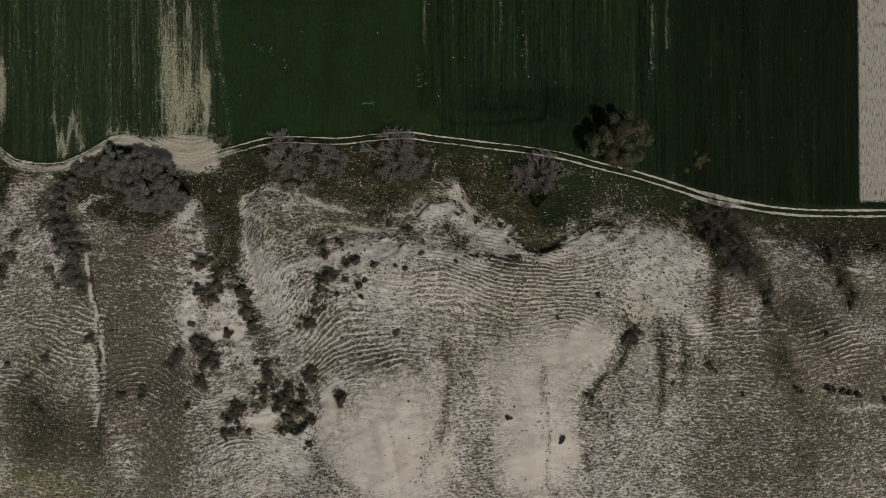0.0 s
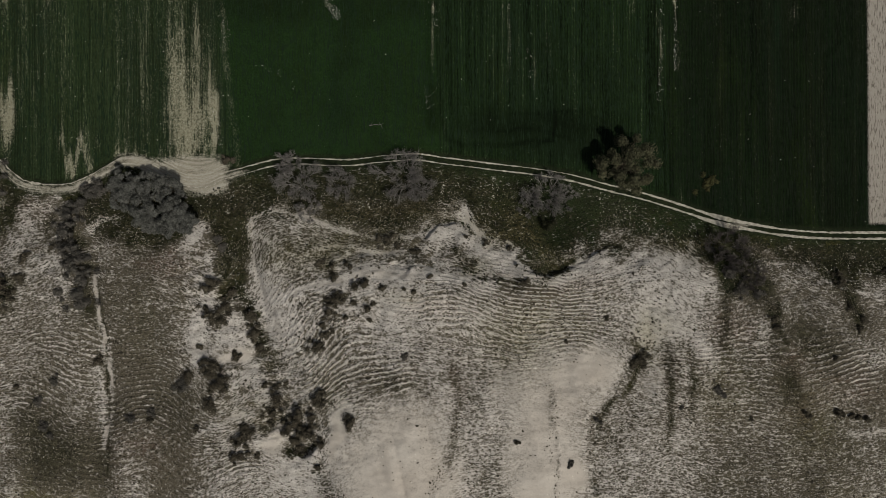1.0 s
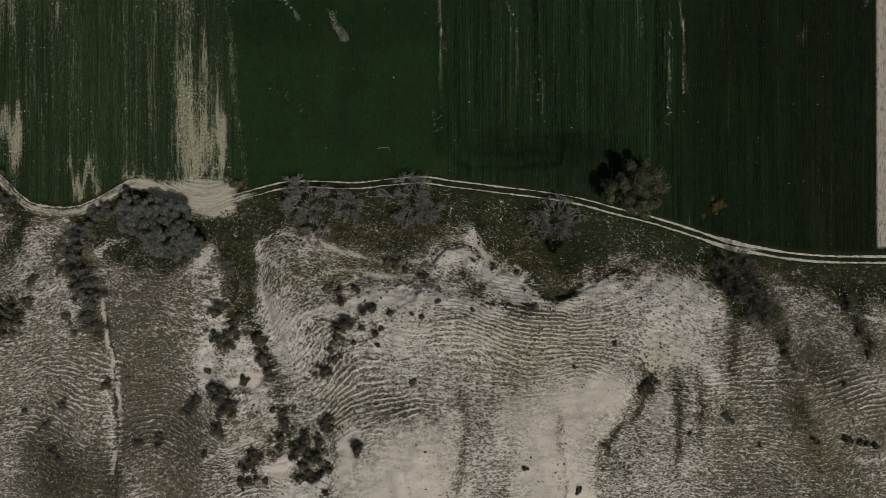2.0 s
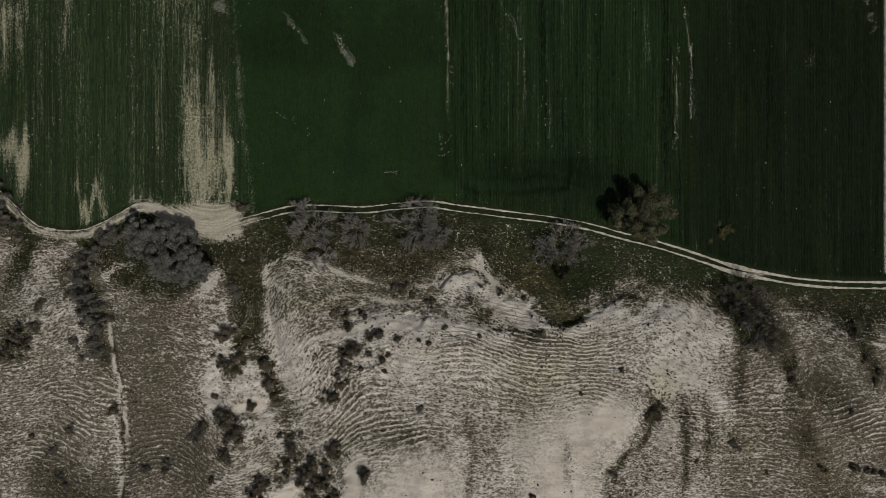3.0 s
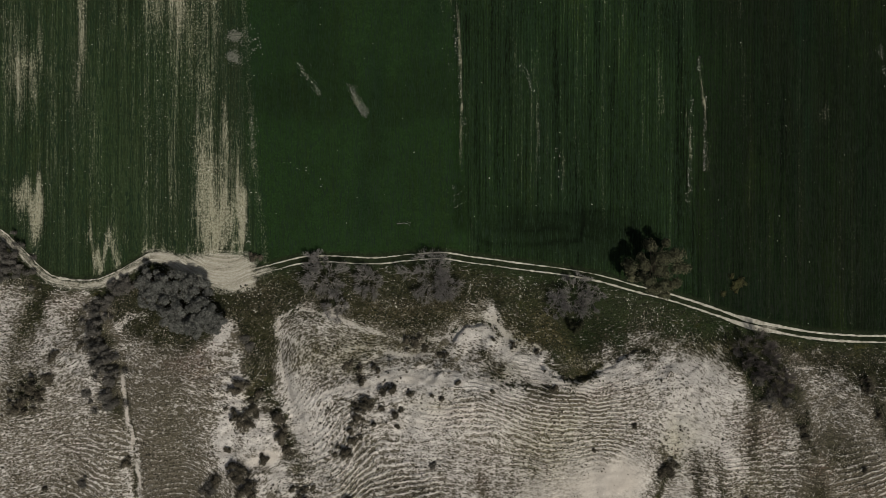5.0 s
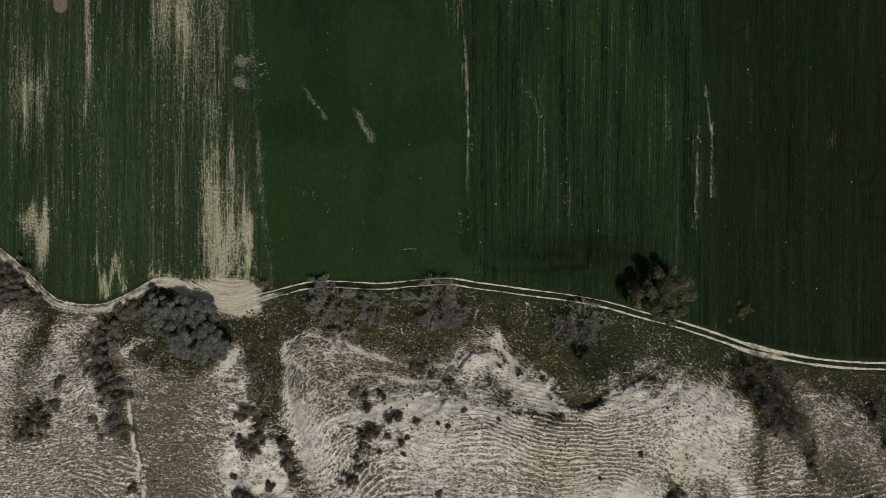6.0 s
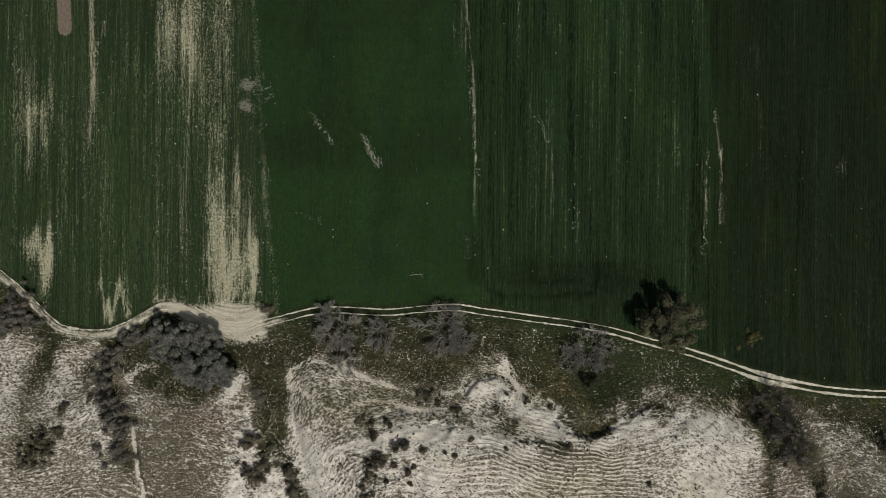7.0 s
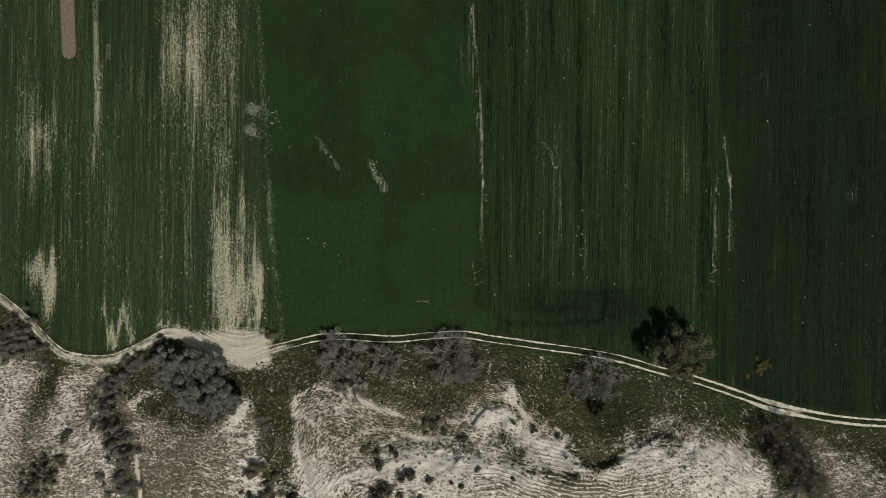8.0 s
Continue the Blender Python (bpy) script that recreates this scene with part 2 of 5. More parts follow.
HEAP = bark_material("grey_weathered_stone", (0.050, 0.054, 0.042), (0.185, 0.19, 0.155))
GROUND, RUT, STONE = ground_material(), rut_material(), stone_material()
PINE = leaf_material("grey_pine_needles", (0.040, 0.042, 0.037), (0.205, 0.207, 0.188))
OAK = leaf_material("olive_oak_leaves", (0.034, 0.037, 0.020), (0.125, 0.123, 0.072))
SHRUB = leaf_material("dark_juniper_needles", (0.034, 0.030, 0.021), (0.145, 0.127, 0.093))
BROOM = leaf_material("grey_brown_shrub_leaves", (0.052, 0.049, 0.043), (0.155, 0.145, 0.126))
GORSE = leaf_material("yellow_olive_gorse_leaves", (0.036, 0.039, 0.015), (0.12, 0.116, 0.048))
BRAMBLE = leaf_material("dark_bramble_leaves", (0.012, 0.014, 0.007), (0.048, 0.050, 0.024))
TUFT = leaf_material("dry_tussock_grass", (0.022, 0.020, 0.012), (0.115, 0.102, 0.066))
SEDGE = leaf_material("rough_verge_grass", (0.006, 0.0082, 0.0035), (0.040, 0.043, 0.018))
STRAW = leaf_material("dry_straw_blades", (0.11, 0.098, 0.066), (0.50, 0.46, 0.37))
DARK_WHEAT = leaf_material("dark_crop_blades", (0.005, 0.009, 0.004), (0.0085, 0.016, 0.006))
WHEAT = leaf_material("young_crop_blades", (0.008, 0.018, 0.0083), (0.0135, 0.031, 0.0122))
BARK = bark_material("brown_bark", (0.07, 0.055, 0.04), (0.13, 0.11, 0.085))
DARK_TWIG = bark_material("purple_brown_twigs", (0.075, 0.066, 0.062), (0.165, 0.148, 0.138))
TWIG = bark_material("grey_bare_twigs", (0.15, 0.142, 0.134), (0.30, 0.285, 0.27))

# ---------------- shape of the land ----------------
rng = np.random.default_rng(7)
LATTICE = rng.random((256, 256))


def value_noise(x, y, scale, seed=0):
    """Smooth noise from 0 to 1 over features of the given size."""
    u, v = x / scale + 37.7 * seed + 1000, y / scale + 91.3 * seed + 1000
    i, j = np.floor(u).astype(int), np.floor(v).astype(int)
    f, g = u - i, v - j
    f, g = f * f * (3 - 2 * f), g * g * (3 - 2 * g)
    a, b = LATTICE[i % 256, j % 256], LATTICE[(i + 1) % 256, j % 256]
    c, d = LATTICE[i % 256, (j + 1) % 256], LATTICE[(i + 1) % 256, (j + 1) % 256]
    return (a * (1 - f) + b * f) * (1 - g) + (c * (1 - f) + d * f) * g


def rough_noise(x, y, scale, seed=0, octaves=3):
    return sum(value_noise(x, y, scale / 2**k, seed + k) * 0.5**k for k in range(octaves)) / sum(0.5**k for k in range(octaves))


def smoothstep(lo, hi, v):
    t = np.clip((v - lo) / (hi - lo), 0, 1)
    return t * t * (3 - 2 * t)


def line_distance(x, y, line):
    best = np.full(np.shape(x), 1e9)
    for (ax, ay), (bx, by) in zip(line, line[1:]):
        dx, dy = bx - ax, by - ay
        t = np.clip(((x - ax) * dx + (y - ay) * dy) / (dx * dx + dy * dy), 0, 1)
        best = np.minimum(best, np.hypot(x - ax - t * dx, y - ay - t * dy))
    return best


def patches(x, y, rows):
    """Sum of soft ellipses (x, y, half width, half height, turn, strength)."""
    out = np.zeros(np.shape(x))
    for cx, cy, rx, ry, turn, s in rows:
        reach = 2.6 * max(rx, ry)
        k = (np.abs(x - cx) < reach) & (np.abs(y - cy) < reach)
        c, q = math.cos(radians(turn)), math.sin(radians(turn))
        u, v = (x[k] - cx) * c + (y[k] - cy) * q, -(x[k] - cx) * q + (y[k] - cy) * c
        out[k] += s * np.exp(-((u / rx) ** 2 + (v / ry) ** 2))
    return out


def beside(x, y, line, width):
    """1 on a line, falling softly to 0 over the given width."""
    out = np.zeros(np.shape(x))
    xs, ys, reach = [p[0] for p in line], [p[1] for p in line], 2.6 * width
    k = (x > min(xs) - reach) & (x < max(xs) + reach) & (y > min(ys) - reach) & (y < max(ys) + reach)
    out[k] = np.exp(-((line_distance(x[k], y[k], line) / width) ** 2))
    return out


FOOT_X = [-140, -100, -75, -52, -20, 5, 22, 45, 62, 85, 120]
FOOT_Y = [14, 15.5, 15, 16.5, 17, 16.5, 13.5, 13, 10, 4, 3]
GULLY_A = [
    (-49.5, 6), (-45.7, -9.2), (-40, -24.4), (-34.3, -35.8), (-31.1, -44.7),
]
GULLY_B = [
    (46.1, -2.9), (43.6, -14.3), (41.1, -20.6), (32.8, -33.3), (28.4, -49.7),
]
GULLY_C = [
    (-84.3, 8.5), (-79.9, -9.2), (-77.7, -24.4), (-76.1, -54.8),
]
GULLY_D = [
    (58.8, 0.9), (71.5, -11.7), (77.8, -30.7), (82.9, -54.8),
]
SPURS = [
    (-10.4, -35.4, 15, 17, 3.07), (18.6, -35.4, 14, 20, 1.22), (-18.3, -4.1, 14, 8, 0.79), (1.8, -4.1, 12, 7, 2.06), (48.1, 0.9, 9, 7, 2.2),
    (20.8, 8.1, 6, 6, -0.45), (-40.9, 3.5, 8, 8, 0.47), (-64.1, -19.3, 14, 14, -3.09), (90.5, -19.3, 14, 14, 1.28), (61.2, -43.6, 14, 14, -0.53),
    (-91.9, -19.3, 12, 16, -2.15), (-40.6, -48.7, 15, 12, 1.44),
]
# scarps: the ground to the south stands higher (line, height, run of the slope behind it)
SCARPS = [
    ([
    (-6.3, 8.8), (-5, 10.6), (-2.8, 11.5), (0.8, 11.7), (2.2, 10.9),
    (3.7, 9),
], 1.8, 6), ([
    (14.3, 3.4), (16, 1.8), (18, 0.7), (20.6, -0.4), (23.5, 0.5),
    (27.4, 2),
], 2.4, 7), ([
    (28.9, 3.3), (31.6, 5), (35.4, 6.3), (38.8, 5.9),
], 1.3, 5), ([
    (-10.6, 0.1), (-9.2, 2), (-7.5, 2.5), (-5.2, 1.7),
], 1.0, 4), ([
    (-12.9, 2.2), (-11.4, 3.5), (-9.5, 3.9), (-7, 3.7),
], 0.8, 3),
] + [
    ([
    (-41.5, -33.9), (-39.2, -32.6), (-35.9, -32.1),
], 1.4, 4), ([
    (-35.8, -38.8), (-33.1, -39.3), (-29.9, -37.2),
], 2.2, 6), ([
    (4.4, -1.4), (7.3, -0.5), (13.1, -0.1),
], 0.9, 4), ([
    (-28.4, -6.1), (-24.9, -4.7), (-19.8, -5.9),
], 0.9, 4), ([
    (-22.7, -3.2), (-18.5, -1), (-16, -0.5),
], 0.8, 4), ([
    (9.5, 6), (14.7, 6.3), (16.2, 3.7),
], 0.8, 4), ([
    (88.3, 0.4), (90.1, -3.5), (91.3, -7.3),
], 0.8, 4),
]


def land_base(x, y):
    d = np.interp(x, FOOT_X, FOOT_Y) - y + (rough_noise(x, y, 15, 17) - 0.5) * 5
    d = 2.5 * np.log1p(np.exp(np.clip(d / 2.5, -30, 30))) + np.maximum(d - 75, 0)
    d = np.minimum(d, 90 + 0.25 * d)
    h = 12.84 * (1 - np.exp(-d / 19)) + 0.95 * (1 - np.exp(-d / 60)) + 0.55 * np.maximum(d - 30, 0) * 0.1
    foot = smoothstep(0, 14, d)
    for line, width, deep in ((GULLY_A, 6.5, 3.77), (GULLY_B, 5.5, 0.98), (GULLY_C, 3.5, 1.56), (GULLY_D, 5, -0.78)):
        h = h - deep * beside(x, y, line, width) * foot
    for cx, cy, sx, sy, up in SPURS:
        h = h + up * np.exp(-(((x - cx) / sx) ** 2) - ((y - cy) / sy) ** 2) * foot
    return h


LEDGES_WEST = [
    (-93.3, -11.9, 25), (-89, -14.3, -5), (-83.6, -16.2, -15), (-71.9, -8.8, 0), (-64.2, -13.9, -8), (-61.6, -11.4, -5), (-96.2, -20.5, -2),
    (-89.7, -23.6, -28), (-84, -25.9, -28), (-86.1, -30.7, -30), (-79.9, -29.7, -8), (-81.3, -37.6, -10), (-88.3, -39.8, -15), (-77.4, -35.7, -3),
    (-68.9, -22, 3), (-62.9, -29.7, -30), (-58.4, -35.4, -35), (-64.9, -33.2, -10), (-59.4, -38.9, -35), (-54.4, -38.3, 0), (-68.3, -47.9, 0),
    (-88.2, 4, 10), (-69.2, 2.6, -10), (-95.4, 0.2, 20),
]
LEDGES_GULLY = [
    (-45.8, 13.1, 40), (-46.8, 5.1, 60), (-40.4, -0.1, 60), (-36.1, -11.5, 62), (-32.1, -16.4, 65), (-38.8, -6.5, 55), (-28.4, -9, 48),
    (-23.5, -4, 30), (-28.3, -16.3, 60), (-28.1, -21.2, 52), (-30.6, -28.5, 62), (-24.2, -23.4, 40), (-26.5, -33, 70), (-24.6, -38.8, 60),
    (-37.6, 11.4, -15), (-29.5, 6.3, -20), (-49.2, -41, 35), (-50, -46.6, 42), (-58.9, -44.6, -10), (-44.9, -24, 35), (-44.4, -39.8, 10),
    (-38.6, -42.5, -20), (-44.1, -49.1, 30), (-18, -21, 20), (-16.6, -25.5, 22),
]
LEDGES_MIDDLE = [
    (-18.4, -2.8, 0), (-10.8, -11.4, -5), (-5.8, -15.1, -8), (-16.1, 1, 0), (-11.2, 6.1, 5), (-10.7, -19.7, 3), (-3.4, -19.3, -5),
    (-8.2, -27.8, 0), (-20.2, -37.3, -15), (-10.5, -36.9, -5), (1.6, -6.6, -20), (6.5, -7.8, -28), (10.2, -12.8, -32), (12, -15.8, -10),
    (20.4, -8, -2), (21.6, -11.7, 0), (17.8, -6.7, 3), (26.3, -15.4, 0), (5.3, -14, -15), (32.7, -14.3, -22), (31.8, -9.3, 0),
    (27.8, 6, 15), (37.9, -14.4, -35), (5.2, -18.9, 0), (13.6, -23.5, -3), (26.1, -20.2, -5), (5, -30.5, 0), (13.3, -42.3, 0),
    (20.7, -33, 0),
]
LEDGES_EAST = [
    (39, 3.3, 20), (42.4, -0.6, 0), (40.1, -40.5, 10), (37.5, -50, 10), (52, 8.6, -42), (55.5, 0.6, -38), (50.3, -11.9, -25),
    (56.5, -14.4, 12), (63.1, -12, 15), (65.4, -15.7, -10), (73.3, -0.8, 20), (70.8, -4, 15), (82.2, -3.4, -8), (82.7, -11, -3),
    (89.5, -14.7, 12), (94.3, -18.4, 10), (97.5, -4.8, 0), (48.2, -24, -5), (54.7, -19.2, -5), (69.8, -24.3, -12), (79.2, -24.2, 20),
    (88.2, -21.9, 15), (92.8, -25.5, 8), (56.8, -28.9, 0), (62.7, -36.3, 0), (75, -33.9, 5), (84.3, -37.4, 10), (88.8, -43.4, 5),
    (61.9, -49.2, 5),
]

KNOT_X, KNOT_Y, KNOT_R = np.arange(-114, 116, 8.0), np.arange(-62, 28, 8.0), 8.5


def lie_of_ledges():
    """Weights of soft knots that bend the slope's levels until they run along the ledges (x, y, degrees)."""
    kx, ky = (a.ravel() for a in np.meshgrid(KNOT_X, KNOT_Y, indexing="ij"))
    rows, want = [], []
    for x, y, deg in LEDGES_WEST + LEDGES_GULLY + LEDGES_MIDDLE + LEDGES_EAST:
        c, s = math.cos(radians(deg)), math.sin(radians(deg))
        w = np.exp(-(((x - kx) ** 2 + (y - ky) ** 2) / KNOT_R**2))
        gx, gy = -2 * (x - kx) / KNOT_R**2 * w, -2 * (y - ky) / KNOT_R**2 * w
        rows += [gx * c + gy * s, (gx * s - gy * c) * 0.6]
        want += [s, (1 - c) * 0.6]
    a, b = np.array(rows), np.array(want)
    return np.linalg.solve(a.T @ a + 0.004 * np.eye(len(kx)), a.T @ b).reshape(len(KNOT_X), len(KNOT_Y))


KNOT_W = lie_of_ledges()


def uphill(x, y):
    """Distance up the hill in metres, bent round the gullies and the spurs: sheep terraces run along its levels."""
    x, y = np.asarray(x, float), np.asarray(y, float)
    ex = np.exp(-(((x[..., None] - KNOT_X) / KNOT_R) ** 2))
    ey = np.exp(-(((y[..., None] - KNOT_Y) / KNOT_R) ** 2))
    d = -y + ((ex @ KNOT_W) * ey).sum(-1)
    return d + 2.4 * (rough_noise(x, y, 11, 15) - 0.5) + 0.9 * (rough_noise(x, y, 3.0, 19) - 0.5)


def terracing(x, y):
    """How plainly the ledges show at a place, 0 to 1."""
    return np.clip((0.10 + 0.8 * patches(x, y, TERRACED)) * (0.1 + 1.8 * rough_noise(x, y, 7, 23)), 0, 1)


def ledge_shape(x, y):
    """0 on the trodden ledges of the slope, 1 on the tufted risers between them."""
    return np.abs((uphill(x, y) % 1.0) - 0.5) * 2


def land(x, y):
    """Height of the ground."""
    x, y = np.asarray(x, float), np.asarray(y, float)
    h = land_base(x, y)
    hill = smoothstep(1, 12, np.interp(x, FOOT_X, FOOT_Y) - y)
    rills = np.abs(rough_noise(x + 0.25 * y, y * 0.32, 8, 3) - 0.5) * 2
    h = h + hill * (1.1 * (rough_noise(x, y, 16, 1) - 0.5) + 1.5 * (rills - 0.4) + (0.45 + 0.9 * np.clip(patches(x, y, BROKEN), 0, 1)) * (rough_noise(x, y * 1.6, 2.6, 9) - 0.5))
    wob = (rough_noise(x, y, 4.5, 21, 4) - 0.5) * 3.4
    for line, up, run in SCARPS:
        xs, ys = [p[0] for p in line], [p[1] for p in line]
        ends = smoothstep(xs[0] - 1.5, xs[0] + 1.0, x) * (1 - smoothstep(xs[-1] - 1.0, xs[-1] + 1.5, x))
        back = np.interp(x, xs, ys) + wob - y
        h = h + 0.42 * up * ends * (smoothstep(0, 0.5, back) * np.exp(-np.maximum(back, 0) / run) - 0.35 * np.exp(-(((back + 1.2) / 2.0) ** 2)))
    h = h + 0.15 * hill * (1 - np.clip(1.3 * patches(x, y, BARE), 0, 1)) * terracing(x, y) * (ledge_shape(x, y) - 0.5)
    return h


TRACK = [
    (-210, 88), (-180, 72), (-155, 58.5), (-140, 49.5), (-130, 43.5),
    (-124, 39.7), (-118.6, 35.9), (-114.2, 32.6), (-110.1, 29.1), (-106.7, 25.7),
    (-104.9, 24), (-102.4, 22.2), (-97.7, 21.1), (-91.6, 21.1), (-86.9, 22.7),
    (-82.2, 25.3), (-78.1, 27.3), (-74.1, 26.9), (-69.4, 24.5), (-64, 22.1),
    (-58.6, 21.7), (-54.6, 23.4), (-49.2, 24.9), (-42.5, 26.6), (-35.7, 27),
    (-25, 26.6), (-16.9, 27.4), (-8.8, 27.9), (-2.1, 27), (8.7, 25.6),
    (20.7, 24.1), (28.8, 22.6), (36.8, 20.4), (46.2, 18), (55.6, 15),
    (62.3, 12.7), (69, 11.2), (78.4, 9.6), (89.1, 8.8), (105, 8.7),
    (120, 8.5), (140, 8.2), (160, 8), (190, 7), (260, 4),
]


def bend(points, step=0.5):
    """Points at even steps along a smooth line through the given ones."""
    p = np.array([points[0]] + list(points) + [points[-1]], float)
    out = []
    for a, b, c, d in zip(p, p[1:], p[2:], p[3:]):
        n = max(2, int(np.hypot(*(c - b)) / step))
        t = np.linspace(0, 1, n, endpoint=False)[:, None]
        out.append(0.5 * (2 * b + (c - a) * t + (2 * a - 5 * b + 4 * c - d) * t**2 + (3 * b - 3 * c + d - a) * t**3))
    return np.concatenate(out)


track_line = bend(TRACK, 0.3)
order = np.argsort(track_line[:, 0])


def track_y(x):
    return np.interp(x, track_line[order, 0], track_line[order, 1])


# ---------------- ground ----------------
CHALK_TOP = [
    (-135, 26), (-113, 21.5), (-107, 17), (-105.8, 15.7), (-97.7, 18.3),
    (-90.9, 16.9), (-85.1, 14.1), (-77.2, 10.3), (-68.6, 7.5), (-62.2, 11.6),
    (-58.7, 13.9), (-54.3, 6.5), (-50.1, 2.5), (-47.9, 13.1), (-42.2, 14.9),
    (-35.2, 13), (-29.7, 11.6), (-19.1, 9.9), (-11.3, 9.3), (-5.4, 12.3),
    (1.8, 14.5), (5.7, 11.1), (12.2, 7.6), (16.4, 1.8), (20.8, -0.7),
    (25.6, 2.4), (28.3, 8), (36.3, 8.4), (44.2, 7.6), (52.4, 6.6),
    (59.1, 4), (61.5, -2.6), (66.6, 0.5), (70.5, 4.2), (81.7, 3.1),
    (88.2, -1.5), (93, 0.4), (103.5, 0.6),
]
VEINS = [
    ([
    (1.5, -18.7), (1.4, -25.7), (0.2, -34.9), (-2.2, -41.8), (-5.8, -47.6),
], 0.8, 0.6),
    ([
    (21.6, -23.7), (21, -33), (21.4, -42.3), (21.8, -50.6),
], 0.6, 0.45),
    ([
    (46, -3.2), (43.8, -11.9), (40.8, -18.1), (36, -25.2), (31.4, -31.1),
    (29.9, -38.1), (30.3, -46.4),
], 1.3, 0.9),
    ([
    (47.2, -15.6), (47.1, -24), (46.8, -31.1), (45.7, -36.4),
], 1.2, 1.1),
    ([
    (51.6, -13.8), (52, -24), (51, -30),
], 1.2, 1.1),
    ([
    (7.3, -42.1), (8.4, -48), (11.4, -51.8),
], 0.7, 0.6),
    ([
    (61.2, -4.5), (59.9, -15.7),
], 1.3, 1.1),
] + [
    ([
    (70.4, -5.9), (72.6, -14.5), (73.9, -22.3),
], 1.5, 1.1),
    ([
    (-89.9, 16.2), (-87.5, 6.6), (-83.7, -2.5), (-81.3, -8.9),
], 2.0, 0.8),
    ([
    (-22.9, -21), (-27.7, -30.6), (-29, -43), (-22.5, -48.5), (-16.5, -51.7),
], 1.3, 0.7),
    ([
    (-53.5, 10.4), (-50.4, -0.1), (-46.7, -9.1), (-41.3, -19.2), (-36, -28.9),
    (-31.9, -36),
], 1.6, 0.9),
    ([
    (88.2, 1.8), (90.3, -4.8), (91.3, -11.6),
], 1.6, 1.1),
    ([
    (5, -29.3), (6.9, -23.5), (7.7, -14),
], 1.2, 0.6),
]
# trodden sheep paths, bare and pale
PATHS = [
    ([
    (-82.1, 0.1), (-80.1, -8.9), (-78.1, -17.1), (-76.1, -23.8), (-75.6, -30.9),
    (-75.7, -36.8),
], 0.7, 0.7), ([
    (-47.6, 8.4), (-46.9, 12.8), (-42.2, 14.9), (-35.3, 13.7), (-27.8, 11.6),
], 0.5, 0.6), ([
    (-36.3, 13.6), (-33.6, 15.6), (-30.3, 16.3),
], 0.45, 0.5), ([
    (49.3, -27.3), (61.7, -27.7), (75, -27),
], 0.35, 0.28), ([
    (-21, -0.5), (-10.9, 0.2), (1.7, -0.1), (14.4, 0.2), (22.1, -1.1),
], 0.9, 0.5), ([
    (85.7, -34.4), (95.4, -34.2),
], 0.5, 0.5), ([
    (-55.8, -34.7), (-47.5, -30.7), (-43.1, -29.8),
], 0.5, 0.4),
] + [
    ([
    (-46.6, 6.4), (-45.1, 1.2), (-42.5, -4), (-41.4, -9.1),
], 0.6, 0.55), ([
    (-35.3, 13.7), (-24.3, 9.9), (-16.4, 7.7), (-5.4, 9.3),
], 0.5, 0.5), ([
    (-31.1, -2.7), (-23.6, -0.2), (-18.6, 1), (-8.4, -0.6),
], 0.7, 0.55), ([
    (-31.8, 6.2), (-24.1, 6.5), (-18.8, 4.6), (-11.1, 5.1),
], 0.6, 0.5), ([
    (-36, -8.9), (-34.2, -3.9), (-28.7, -0.8),
], 0.5, 0.5), ([
    (2.7, 15.4), (3.4, 12.8), (5.4, 9.8), (8.2, 6.7),
], 0.6, 0.8), ([
    (12.2, 8), (15.3, 5.4), (16.5, 2.7),
], 0.5, 0.45), ([
    (72.8, 2.5), (81.2, 1.8), (87.5, -3.5), (97.5, -4.8),
], 0.5, 0.45),
]
CHALK_STREAKS = [
    ([(-100.3, 7.3), (-97, 2.7), (-96.8, -3.6)], 2.4, 0.2),
    ([(-100.9, 14.8), (-98.4, 10.4), (-91.5, 3.6), (-86.2, -2), (-83.2, -9)], 1.5, 0.4),
    ([(-84.5, 10.4), (-82.6, 13.7), (-78.5, 13.1)], 1.1, 0.8),
    ([(-58.8, 11.8), (-61.3, 6.4)], 1.8, 0.65),
    ([(-56, 5), (-58.5, 1.9)], 1.1, 0.5),
    ([(-53.8, -1.2), (-55.8, -6.2), (-57.5, -10.7), (-57.8, -15.2), (-56.5, -18.1)], 1.8, 0.9),
    ([(-49.9, -9.3), (-51.8, -13.2)], 1.4, 0.6),
    ([(-41.9, -7.3), (-37.4, -13.8), (-36.2, -16.3)], 2.8, 0.7),
    ([(-79.4, -21.6), (-78.2, -26.3), (-77.4, -33.3)], 1.3, 0.55),
    ([(-73.1, -35.4), (-71.1, -39.8), (-67.9, -45.7)], 2.2, 0.4),
    ([(-95.2, -42.1), (-93.6, -49.1)], 1.5, 0.3),
]
